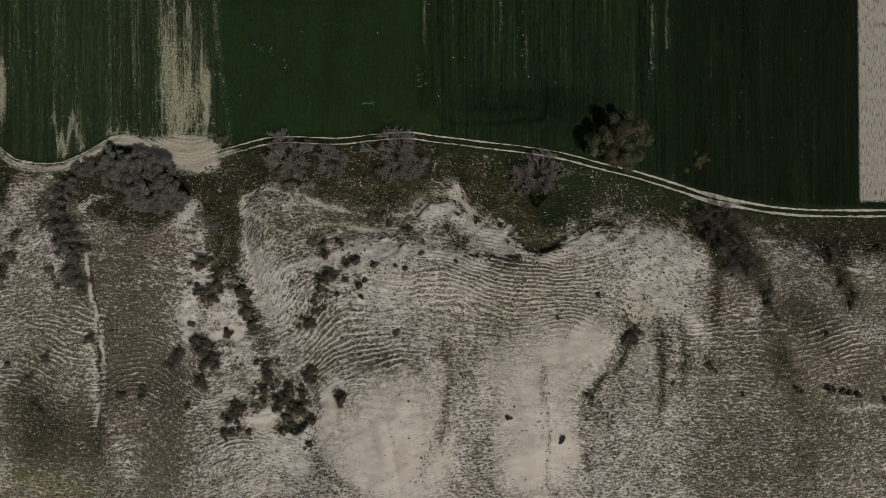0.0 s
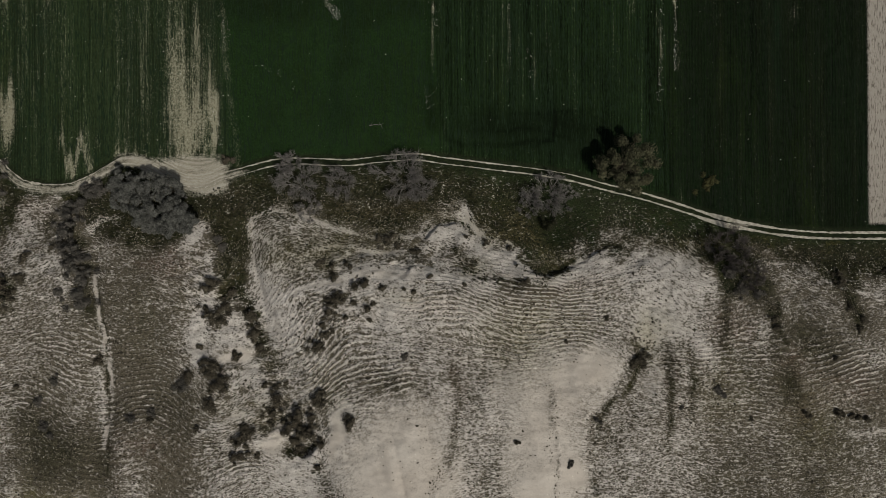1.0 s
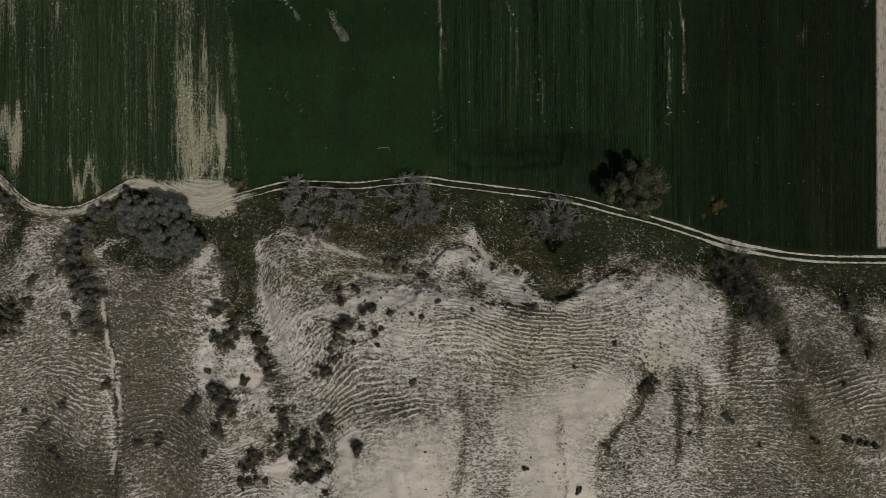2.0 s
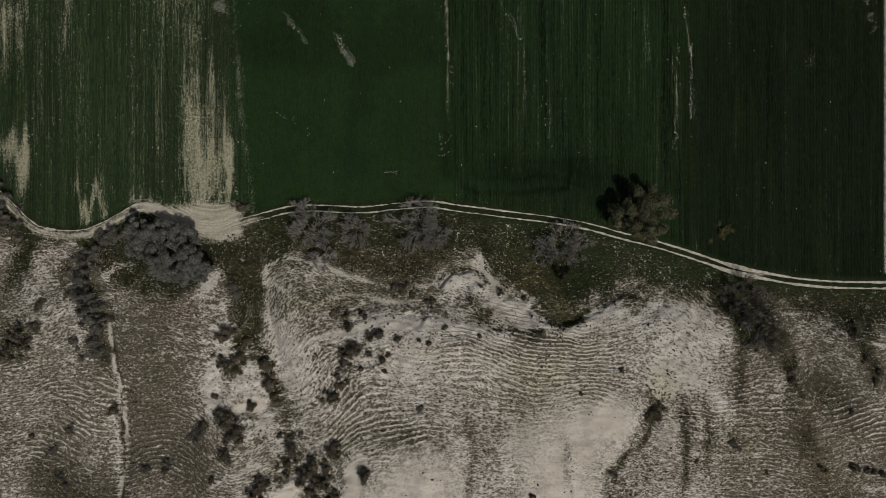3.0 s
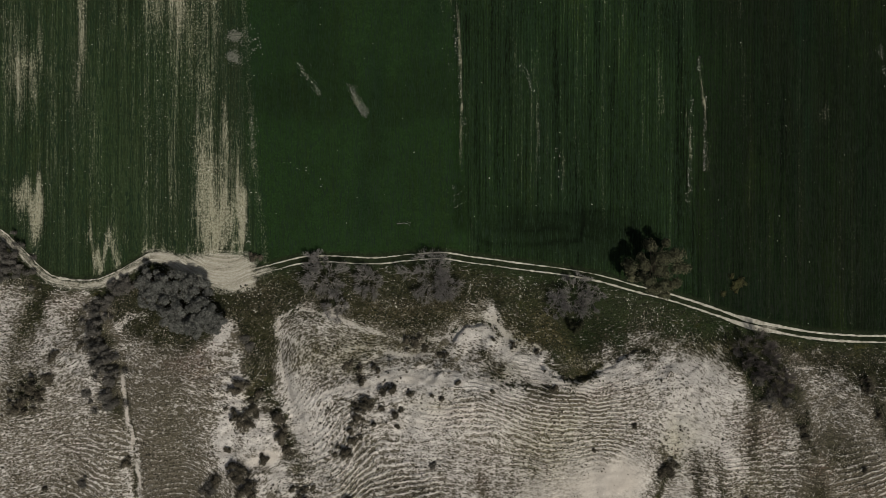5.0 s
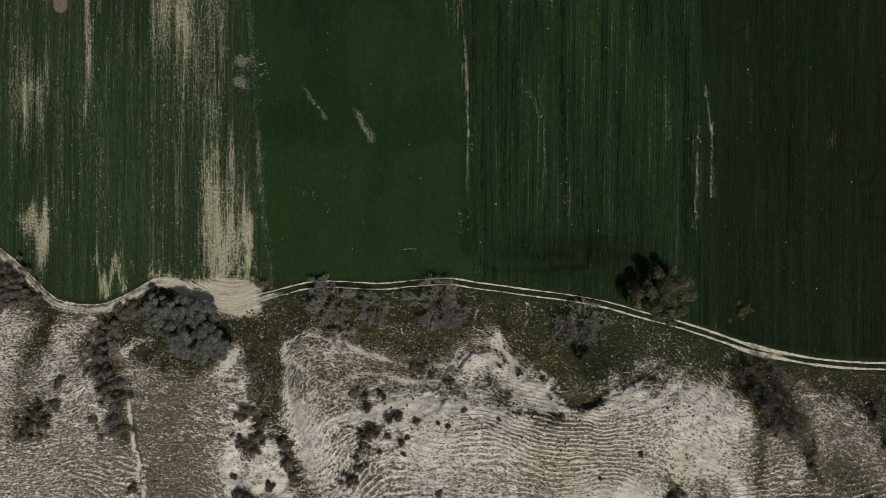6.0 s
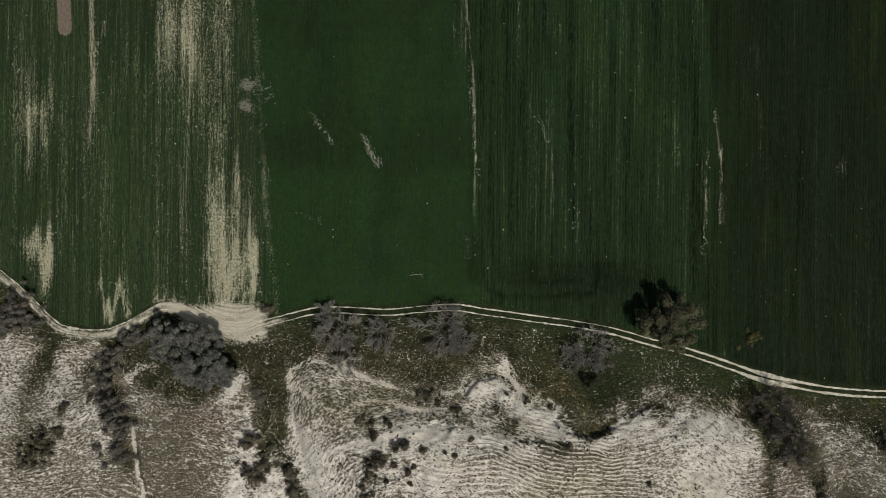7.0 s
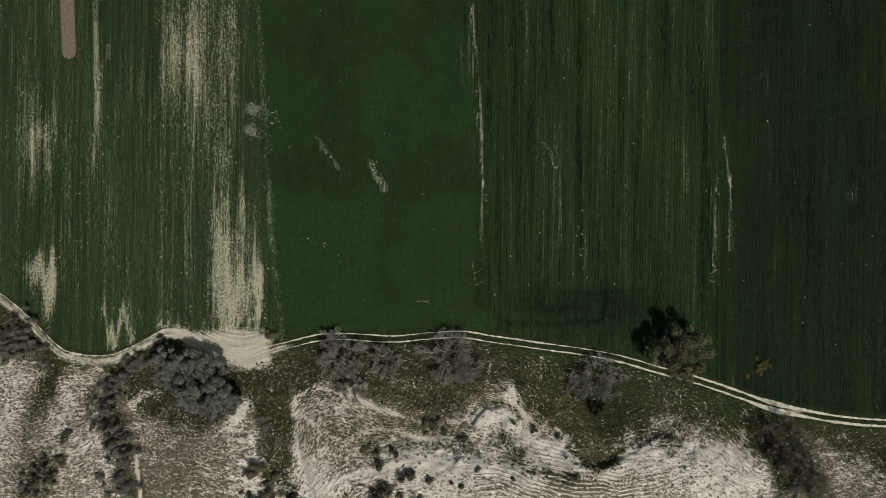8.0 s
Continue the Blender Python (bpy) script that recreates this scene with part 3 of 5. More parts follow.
CHALK_SCARS = [
    ([(-46.2, 9.7), (-38.2, 5.4), (-31.1, 1.7)], 0.8, 0.4),
    ([(-21.4, 0.1), (-16, -0.3), (-8.4, 0.6), (0.4, -1), (7.9, -2.9)], 1.4, 0.55),
    ([(-41.7, -5.2), (-30.6, -3.4), (-25, -0.9), (-18.5, 0.4)], 0.9, 0.6),
    ([(-4.8, 10.1), (0.5, 9.8), (3.8, 14.2)], 2.2, 0.7),
    ([(5.6, 6.1), (10.7, 2.8), (16.2, 0.8)], 1.8, 0.8),
    ([(-23.8, -29.3), (-25.3, -32.3), (-25.4, -36.4)], 1.7, 1),
    ([(-38.7, -41.4), (-30.3, -46.5)], 2.6, 0.5),
    ([(45.1, -3.2), (43.9, -8.2), (43.2, -12.6)], 1.9, 0.85),
    ([(49.2, -10.7), (53.2, -14.3), (56, -19.3)], 1.8, 0.5),
    ([(68.2, -10.8), (70.1, -15.7), (69.9, -19.4)], 2, 0.4),
    ([(-17.1, -9), (-3.4, -6.5), (6.5, -9.7)], 2.4, 0.3),
]
TURF_STREAKS = [
    ([(-80.4, -3.8), (-78.4, -14), (-77.3, -23.9), (-74.9, -35.5), (-74.5, -42.5)], 0.35, 0.75),
    ([(-91, 16.1), (-87.5, 9.3), (-84.7, 2.7), (-82.8, -3.8), (-81.9, -7.8)], 2.2, 0.65),
    ([(-50.6, 1.2), (-45.5, -8.5), (-43.3, -15.4), (-40.3, -19.2)], 2.4, 0.9),
    ([(-54, 15.9), (-51.5, 6.5), (-50.3, -0.1)], 4, 0.9),
    ([(0.4, 6.1), (1.7, 2.2), (5.4, -0.4), (14.8, -1.7)], 1.8, 0.75),
    ([(40.7, -14.4), (41.3, -19.3), (38.5, -24), (32, -30.5)], 0.8, 0.65),
]
TURF_RILLS_AND_SHADE = [
    ([(46.7, -21.7), (46.3, -33.6)], 0.7, 0.45),
    ([(51.7, -18), (51.7, -27.6)], 0.7, 0.35),
    ([(60.8, -4.5), (59.6, -19.3)], 1.1, 0.5),
    ([(71.7, -9.6), (71.6, -19.4), (73.5, -26.6)], 2.6, 0.55),
    ([(89.9, 0.4), (89.9, -4.7), (91.8, -11)], 1.8, 0.85),
    ([(60.8, 5.8), (64.6, -0.7), (70.2, -3.3)], 3.2, 0.9),
    # follows a scarp: its shadow line painted as dark turf
    ([(25.9, 0.8), (22.2, 0.3), (17, 1.8)], 0.9, 0.7),
    ([(0.3, -18.8), (0.8, -28.1), (-1.6, -40.8)], 1.2, 0.4),
    ([(21.4, -29.5), (21.7, -49.6)], 0.5, 0.4),
]
DULL_TURF = [
    (-70.6, -23.8, 6.2, 8.7, 0, 0.3), (-82.3, -41.1, 8.7, 9.9, 0, 0.34), (-61.6, -42.4, 5.6, 7.4, 0, 0.28), (63.5, -43.4, 14.9, 12.4, 0, 0.16), (93.3, -26.8, 6.2, 7.4, 0, 0.28),
    (76.1, -30.2, 5.6, 6.2, 0, 0.22), (57, -26.6, 7.4, 5, 0, 0.16), (-10.6, -23.2, 8.7, 2.5, 10, 0.3), (-7.3, 6.1, 7.4, 3.1, 0, 0.2), (-39.6, 6.3, 5, 3.7, -30, 0.25),
    (21.8, -4.3, 7.4, 3.7, 0, 0.22), (-19.1, 8.8, 7.4, 2.5, -10, 0.25), (-91.9, -13.8, 6.2, 3.7, 0, 0.1), (81.9, -14.6, 7.4, 4.3, 0, 0.3), (-68.5, -2.5, 8.7, 9.9, 0, 0.14),
]
BROKEN = [
    (-18.6, 2.3, 16.5, 8.9, 0, 1), (4.3, 6, 11.6, 7.1, 0, 1), (41.8, 4.6, 14.2, 5.2, 0, 0.8), (-49.2, -14.1, 7.6, 14, 0, 1), (-40, -26.5, 8.8, 10.1, 0, 1),
    (80.2, -0.8, 22.2, 5.9, 0, 0.7), (-91.8, 6.6, 11.7, 10.4, 0, 0.8), (-57.2, -0.1, 6.4, 11.5, 0, 1), (-23.3, -8.9, 7.5, 6.2, 0, 0.8), (44.5, -9.4, 3.8, 7.6, 0, 0.8),
    (-33.3, -36.1, 7.4, 7.4, 0, 0.8),
]
TERRACED = [
    (17.8, -10.4, 17, 9.3, 0, 1.5), (-30.6, -15, 7.4, 13.6, 20, 1), (-15.6, -18.6, 11, 7.3, 0, 0.9), (85.9, -19.4, 13.7, 6.2, -10, 0.9), (-87.6, -18.7, 15.1, 10, 0, 0.62),
    (-78.8, -33.2, 18.5, 13.6, 0, 0.28), (65, -33.7, 24.5, 13.5, 0, 0.36), (58.9, -15.7, 11.2, 7.5, 0, 0.7), (-64.9, -31.9, 12.3, 11.7, 0, 0.5), (-0.9, -5.3, 11.1, 4.9, 0, 0.7),
    (-43.1, -40.9, 7.2, 7.2, 0, 0.6), (-10.5, -30, 9.5, 7.1, 0, 0.5),
]
BARE = [
    (-9.9, -34, 11.2, 12.4, 0, 0.8), (-17.6, -41.7, 7.1, 8.3, 0, 0.5), (-11.7, -49.9, 10.7, 5.9, 0, 0.6), (19.4, -35.3, 11.4, 14.4, 10, 0.8), (32.3, -20.9, 9.2, 5.9, 30, 0.75),
    (24.3, -19, 8.6, 4.9, 0, 0.35), (16.8, -48.1, 7.2, 6, 0, 0.6), (43.6, -22.9, 2, 6.2, -30, 0.5), (-36.9, -49.7, 6.6, 3.6, 0, 0.5), (11.2, -23.6, 7.3, 6.1, 0, 0.3),
    (-2.3, -45.3, 5.9, 7.1, 0, 0.35), (-48.8, -17.7, 5, 2, 0, 1.1), (-39.5, -12.2, 2.5, 3.8, 20, 0.5), (-39.6, -36.3, 3.7, 2.7, 0, 1), (26.6, -42.7, 3.4, 3.6, 0, 0.6),
    (-25.1, -34.5, 1.9, 6.6, 0, 0.9),
]
CHALK_WEST = [
    (-94.7, 2.7, 4.1, 9, 0, 0.5), (-86.4, -2.4, 2.3, 7.6, -15, 0.5), (-59.6, 8.4, 2.1, 4.2, -25, 0.9), (-55.7, -3.9, 2.8, 5.7, -10, 0.7), (-57.1, -15.2, 2.5, 5.7, 0, 0.8),
    (-48.1, -13.5, 4.8, 4.1, 0, 1.1), (-45, -21.5, 5, 3.1, 0, 0.9), (-40.3, -5.2, 4.4, 6.3, 15, 0.6), (-33.3, -13.9, 4.3, 7.5, 20, 0.5), (-23.8, -33.8, 2.2, 7.2, 0, 0.7),
    (-16, 1, 8.9, 1.5, 0, 0.6), (-10.8, -5.3, 11.2, 4.3, 0, 0.35), (-1.5, 7.4, 3.6, 3.9, 0, 0.9), (9.4, 3.4, 7.7, 2.3, 15, 0.8), (-0.9, -10.2, 11.1, 4.3, 0, 0.35),
    (21.4, -14.1, 13.7, 6.2, 0, 0.3),
]
CHALK_EAST = [
    (37.7, 2.6, 10.3, 3.6, 5, 0.75), (51.8, 0, 8.9, 5.7, 10, 0.75), (47, -10.1, 4, 6.3, -10, 0.9), (55.1, -16.8, 5, 3.7, 0, 0.3), (66.6, -14.5, 5, 4.4, 0, 0.4),
    (80.2, -0.8, 9.2, 3.7, 0, 0.5), (98.7, -3.5, 5.2, 5.2, 0, 0.5), (91, -18.3, 8.7, 2, -10, 0.5), (52.3, 4.5, 6.5, 3.2, 0, 0.4), (-81.3, 12.7, 2.7, 1.2, -15, 0.8),
] + [
    (-95.7, 17.6, 5.4, 1.3, 0, 0.4), (3.2, 13.5, 1.3, 2.9, 0, 1), (-91.9, -13.8, 7.6, 3.2, 0, 0.3), (-41.7, 12.4, 9.2, 1.1, 0, 0.4), (-113.3, 18, 5.4, 4.7, 0, 0.8),
    (-111, 4.5, 5.2, 9, 0, 0.8), (-100.9, 11.5, 2.4, 9.9, -8, 0.4), (-90, 13.9, 1.9, 4.8, 0, 0.5),
]
SWARD_WEST = [
    (-13.7, 4.6, 11.5, 3.8, 0, 0.22), (-32.7, 2.4, 7.6, 5.7, 0, 0.14), (-39.6, 6.3, 5.2, 3.9, 0, 0.25), (-25.5, 8.2, 14.3, 4.1, 0, 0.34), (27.1, -2.6, 7.6, 1.5, 0, 0.35),
    (-70.6, -8.8, 8.9, 10.1, 0, 0.25), (-84.9, -37.5, 8.5, 7.3, 0, 0.55), (-60.2, -29.6, 7.4, 7.4, 0, 0.3), (-49.7, 7.8, 2.9, 9.2, 0, 0.9), (-49.4, -4, 1.8, 7.8, -20, 0.7),
    (22.6, 6, 5.9, 3.7, 0, 1.1), (4.2, 2.8, 3.8, 1.8, 20, 0.6), (2.9, 0.2, 5, 1.5, 0, 0.6), (11, 10.7, 5.3, 2.4, 0, 0.7), (64.8, -20.6, 7.4, 7.4, 0, 0.35),
] + [
    (79, -15.8, 6.2, 5.6, 0, 0.5), (57.1, -43.1, 18.2, 9.7, 0, 0.25), (-13, -23.2, 4.8, 1.7, 0, 0.4), (-3.4, -23.3, 7.3, 2.4, 0, 0.1), (-93.3, -30.6, 4.9, 7.4, 0, 0.3),
    (84, -38.5, 11, 9.7, 0, 0.2),
]
SWARD_EAST = [
    (-58.6, 16.1, 2.7, 4, 0, 0.9), (-103.1, 16.3, 4, 4, 0, 0.7), (65.9, 3.2, 6.5, 6.5, 0, 0.8), (92.4, -0.9, 1.8, 6.6, -20, 0.7), (71.5, -9.6, 1.5, 3.8, -20, 0.7),
    (-29, 3.6, 6.4, 3.6, 0, 0.3), (-6.2, 15.7, 16, 2.7, 0, 0.6), (88.8, 3.1, 16.1, 1.9, 0, 0.6), (-33.4, -8.9, 2, 5, 0, 0.3), (3.9, -25.8, 2.7, 7.3, 0, 0.35),
    (7.9, -42.1, 1.7, 7.2, -15, 0.35), (34.3, -35.9, 1.7, 8.5, 25, 0.4), (-75.8, -39.1, 1.7, 8.6, 0, 0.2), (-106.2, 10.8, 2.6, 7.9, -10, 0.7), (-94.8, 12.7, 1.9, 6.6, 0, 0.5),
    (-103.1, -4, 4.3, 5.6, 0, 0.9),
]
OLIVE = [
    (17.8, -10.4, 15, 7, 0, 0.5), (-28, -24, 5, 7, 20, 0.45), (47, -11, 4, 6, 0, 0.5),
    (15.8, 12.1, 4.2, 4.5, 0, 1), (19.4, 6.7, 2.1, 5.9, 20, 0.9), (22.3, 2.1, 4.4, 2.8, 0, 0.5), (-51.8, 16, 3.8, 6.7, 0, 0.4), (51.9, 7.9, 9.2, 2.1, 0, 0.7),
    (-19.4, 14.6, 14.6, 2, 0, 0.7), (58, 5.2, 5.2, 2.6, 30, 0.6), (-39.3, 3.7, 5.1, 5.1, 0, 0.5), (-24.1, 7.5, 15.5, 4.7, 0, 0.7), (-82.7, -50.3, 10.8, 3.6, 0, 1),
] + [
    (-10.8, -5.3, 5.6, 2.5, 0, 0.5), (-29, 4.3, 5.8, 2.8, 0, 0.6), (59.4, -25.3, 7.4, 7.4, 0, 0.5), (78.1, -32.4, 6.1, 9.7, 0, 0.6), (13.9, -15.3, 7.4, 6.2, 0, 0.5),
    (9.6, 9.4, 5.2, 2.6, 0, 1), (43.7, -12.6, 2.3, 5, 0, 0.8), (-50.1, -2.7, 1.8, 5.2, -20, 0.7), (4.2, 2.1, 3.8, 1.8, 0, 0.8), (85.3, -51.2, 7.2, 4.8, 0, 0.6),
    (-43.1, -29.8, 7.4, 3.7, 0, 0.4), (-91.2, -47.9, 3.6, 4.8, 0, 0.5), (-0.8, 12.8, 7.9, 2.1, 0, 0.5),
]
RUST = [
    (-52.6, 18.7, 4, 5.4, 0, 0.7), (-30.4, 16.6, 12.1, 2.4, 0, 0.7), (-8.9, 17.8, 8.1, 3, 0, 0.6), (36.8, 15.5, 6.7, 3.4, 0, 0.5), (68.4, 6.6, 5.3, 2.7, 0, 0.5),
    (86.4, 5.2, 12.1, 1.9, 0, 0.6), (-81.5, 16.2, 8.1, 4, 0, 0.6), (-97.7, 16.3, 5.4, 3.4, 0, 0.4), (27.1, -2.6, 7.6, 1.8, 0, 0.7), (-11.5, 15, 8, 1.9, 0, 0.4),
] + [
    (-65.7, 2.6, 5.1, 3.6, 0, 0.8), (1.5, -23.4, 2.2, 6.7, 0, 0.7), (61.9, -10.8, 5, 3.5, 0, 0.7), (73.9, -19.3, 3.2, 3.7, 0, 0.8), (46.4, -24.6, 1.5, 6.2, 0, 0.7),
    (-66.8, -36.5, 7.3, 3.7, 0, 0.5), (-5.8, -7.1, 5.6, 2, 0, 0.5), (85.4, -24.3, 8.6, 3.7, 0, 0.5), (74.8, -30.1, 3.7, 2.4, 0, 0.4),
]
SOIL_WEST = [
    (-62.6, 34.9, 5.4, 6.7, 0, 1.1), (-56.5, 37.6, 1.2, 8.1, 0, 1.2), (-64.6, 48.4, 7.4, 12.1, 0, 0.6), (-90.9, 28.4, 3.5, 3, 0, 1), (-85.5, 27, 5.4, 1.9, 0, 0.6),
    (-77.4, 28.3, 4, 1.9, 0, 0.5), (-65.3, 26.9, 9.4, 1.6, 0, 0.9), (-97.6, 52.7, 5.4, 16.1, 0, 0.22), (-105.3, 36.5, 1.1, 8.1, 0, 0.9), (-95.5, 90.6, 0.9, 21.5, 2, 0.7),
    (-70.9, 93.5, 3, 20.1, 2, 0.6), (-64.2, 92.3, 2.7, 20.1, 0, 0.5), (-76.9, 97.4, 3.5, 18.8, 0, 0.45), (-110, 70.5, 6.7, 9.4, 0, 0.5), (-108.2, 40, 4.3, 5.4, 0, 0.8),
    (-84.8, 85.4, 12.1, 21.5, 0, 0.22), 
]
SOIL_EAST = [
    (-43.4, 72.7, 0.5, 1.7, 25, 0.4), (-40.5, 69.4, 0.6, 2, 30, 0.4), (-29.5, 64.3, 0.9, 2.2, 28, 0.75), 
    (-4.6, 56, 0.5, 8.1, 0, 0.85), 
    (22.9, 51, 1.1, 8.1, 0, 0.51), (13.7, 50.9, 0.4, 16.1, 0, 0.77),
    (14.4, 94.4, 1.9, 4, 0, 0.51), (81.6, 62.3, 1.9, 3, 0, 0.51),
]
SOIL_LINES = [
    ([(-10.4, 102.6), (-9.5, 90), (-7.6, 74.1), (-6, 59.5)], 0.3, 0.75),
    ([(-7.5, 103.3), (-6.1, 92.7), (-5, 79.4), (-4.1, 63.5)], 0.45, 1.5),
    ([(-9.2, 101.9), (-7.1, 86)], 1.3, 0.6),
    ([(45.8, 103.7), (46.5, 90.5), (46.5, 77.3), (48.7, 61.4)], 0.25, 0.5),
    ([(47, 103.7), (48, 77.3)], 0.22, 0.45),
    ([(57.1, 103.7), (56.9, 90.6), (55.7, 82.6)], 0.25, 0.5),
    ([(51.6, 74.7), (53, 62.8)], 0.3, 1.1),
] + [
    ([(48.8, 62.2), (50.1, 49.6)], 0.4, 1.1),
    ([(53, 64.1), (54.1, 50.9), (53.1, 46.9)], 0.3, 1.2),
    ([(60.8, 89.3), (61.8, 82.7)], 1.2, 0.5),
    ([(61.9, 77.4), (62.5, 60.3)], 1.1, 0.4),
    ([(19.5, 51.9), (19.9, 45.2)], 0.25, 0.9),
    ([(22.3, 62.5), (23.5, 44)], 0.2, 0.5),
    ([(40.1, 74.6), (40.8, 61.3)], 0.5, 0.45),
    ([(41.9, 79.9), (43.4, 64)], 0.5, 0.4),
]
SOIL_SWATHES = [
    ([(-69.8, 45.5), (-66.3, 28.3)], 4.2, 0.3),
    ([(-63.9, 58.9), (-60.2, 28.4)], 2.8, 0.35),
    ([(-91.1, 97.3), (-93.9, 86.6), (-95.2, 75.9), (-96.1, 62.6)], 0.8, 0.75),
    ([(-65.2, 110.8), (-64.2, 86.9), (-66, 68.2)], 3.6, 0.5),
    ([(-73.8, 108.1), (-71.5, 82.8)], 1.8, 0.4),
    ([(-81.8, 106.7), (-82.2, 78.7)], 1.6, 0.3),
    ([(-109.6, 71.8), (-110.1, 58.4)], 3.4, 0.55),
    ([(-106.3, 79.8), (-105.5, 67.8)], 1.6, 0.5),
    ([(-115.2, 94.4), (-113.7, 81.1)], 2.2, 0.35),
    ([(-61.3, 62.9), (-59.8, 47)], 0.9, 0.5),
    ([(-55.8, 44.4), (-56.3, 32.4)], 0.7, 1.3),
    ([(-111.3, 42.4), (-107.8, 33.1)], 3, 0.6),
    ([(-80.1, 69.4), (-77.2, 46.8)], 1, 0.3),
    ([(-99.9, 46.5), (-98.4, 33.2)], 0.6, 0.4),
]
TRAMLINES = [
    ([(-3.1, 84.7), (-2.9, 47.6), (-2.5, 35.7), (-0.9, 32), (3.5, 30.6), (24, 31.3)], 0.45, 0.8),
    ([(24.1, 47.9), (25.1, 36.7), (23.7, 32.1), (20.1, 29.9)], 0.4, 0.7),
    ([(-0.2, 63.6), (-0.2, 41), (1.7, 35.1)], 0.4, 0.5),
    ([(14.7, 37.9), (33.2, 38.5)], 0.35, 0.5),
    ([(3.5, 34.5), (17.4, 34.2), (27.9, 32.1)], 0.35, 0.5),
    ([(-5.5, 63.5), (-4.9, 34.4)], 0.9, 0.5),
    ([(47, 90.5), (48.3, 50.9), (49.3, 29.7)], 0.7, 0.6),
    ([(8.1, 37.2), (16, 34.6), (26.6, 36.1)], 2.6, 0.5),
    ([(29.2, 34.1), (39.8, 34.9)], 3.2, 0.5),
]
MUD_STRIP = [
    ([(-103, 114.4), (-101.9, 92.9)], 1.7, 1),
]
EDGE_AB = [
    (-59.1, 105.6), (-56.3, 65.9), (-55.1, 50), (-52.8, 31.5), (-52.4, 26.2),
]
EDGE_BC = [
    (-10.1, 106), (-6.8, 84.9), (-5, 66.5), (-3.7, 50.7), (-3, 32.2),
]
EDGE_CD = [
    (49.9, 106.6), (50.7, 80.3), (50.8, 54), (51.5, 22.5),
]
HEAP_SPOTS = [
    (-58.2, 79.8, 2.3), (-58.6, 74.9, 1.9),
]
HEADLAND = [
    (11.7, 34.7, 14.8, 5.4, 0, 1), (29.1, 32, 12.1, 4, 0, 0.8), (45.1, 29.4, 8.1, 3.2, 0, 0.6),
]
PLOUGH_X, PLOUGH_Y = 98.8, 11.6


def edge_x(edge, y):
    e = sorted(edge, key=lambda p: p[1])
    return np.interp(y, [p[1] for p in e], [p[0] for p in e])


def ground_cover(x, y):
    """What grows or lies bare at a place: the amounts that the ground's material reads."""
    wx = x + (rough_noise(x, y, 9, 31) - 0.5) * 4.5 + (rough_noise(x, y, 3, 41) - 0.5) * 2.6
    wy = y + (rough_noise(x, y, 9, 51) - 0.5) * 4.5 + (rough_noise(x, y, 3, 61) - 0.5) * 2.6
    nx, ny = 0.4 * wx + 0.6 * x, 0.4 * wy + 0.6 * y
    d = np.interp(x, FOOT_X, FOOT_Y) - y
    a = {}
    a["bare"] = patches(wx, wy, BARE)
    top_x, top_y = [p[0] for p in CHALK_TOP], [p[1] for p in CHALK_TOP]
    below = np.interp(x, top_x, top_y) - y
    low = smoothstep(-4.5, 6.0, below + (rough_noise(x, y, 6, 71, 4) - 0.5) * 13)
    flanks = 1 - smoothstep(-58, -46, x) * smoothstep(62, 48, x)
    a["chalk"] = 0.05 + (0.30 - 0.26 * flanks - 0.05 * smoothstep(-50, -60, x) - 0.10 * smoothstep(58, 72, x) * smoothstep(-20, -6, y)) * low + 0.55 * low * (patches(wx, wy, CHALK_WEST) + patches(wx, wy, CHALK_EAST)) + 0.45 * low * (rough_noise(x, y * 0.6, 6, 77, 4) - 0.5)
    a["sward"] = np.clip(patches(wx, wy, SWARD_WEST) + patches(wx, wy, SWARD_EAST), 0, 1.2)
    patchy = np.clip(2.2 * rough_noise(x, y, 3.0, 79) - 0.3, 0.1, 1.3)
    for line, width, much in VEINS:
        a["sward"] = np.maximum(a["sward"], 0.55 * much * beside(nx, ny, line, width) * patchy)
    for line, width, much in PATHS:
        a["chalk"] += much * beside(nx, ny, line, width)
    worn_in, grown_in = 0.3 + 1.4 * rough_noise(x, y, 2.2, 83), 0.3 + 1.4 * rough_noise(x, y, 2.0, 97)
    for line, width, much in CHALK_STREAKS + CHALK_SCARS:
        near = much * beside(nx, ny, line, width) * worn_in
        a["chalk"] += 0.75 * near
        a["sward"] = a["sward"] * (1 - np.clip(near, 0, 0.9))
    for line, width, much in TURF_STREAKS + TURF_RILLS_AND_SHADE:
        near = much * beside(nx, ny, line, width) * grown_in
        a["sward"] = np.maximum(a["sward"], 0.8 * near)
        a["chalk"] = a["chalk"] - 0.45 * near
    for line, up, run in SCARPS:
        # shade under the scarp put into the colour: dark sward, less chalk; paler lip behind
        foot = 0.35 * up * beside(nx, ny - 0.7, line, 0.75) * grown_in
        a["sward"] = np.maximum(a["sward"], np.clip(1.3 * foot, 0, 1))
        a["chalk"] = a["chalk"] - 0.6 * foot + 0.25 * up * beside(nx, ny + 1.6, line, 1.2)
    a["chalk"] = a["chalk"] - patches(wx, wy, DULL_TURF)
    a["sward"] = np.maximum(a["sward"], 0.95 * (1 - low))
    a["bare"] = a["bare"] * (1 - 0.8 * np.clip(a["sward"], 0, 1))
    worn = np.clip(3.4 * rough_noise(x, y, 2.6, 73) - 0.8, 0.2, 1)
    for line, width, much in PATHS:
        a["bare"] = np.maximum(a["bare"], 1.25 * much * worn * beside(nx, ny, line, 0.3 + 0.35 * width))
    a["olive"], a["rust"] = patches(wx, wy, OLIVE), patches(wx, wy, RUST)
    a["contour"] = uphill(x, y)
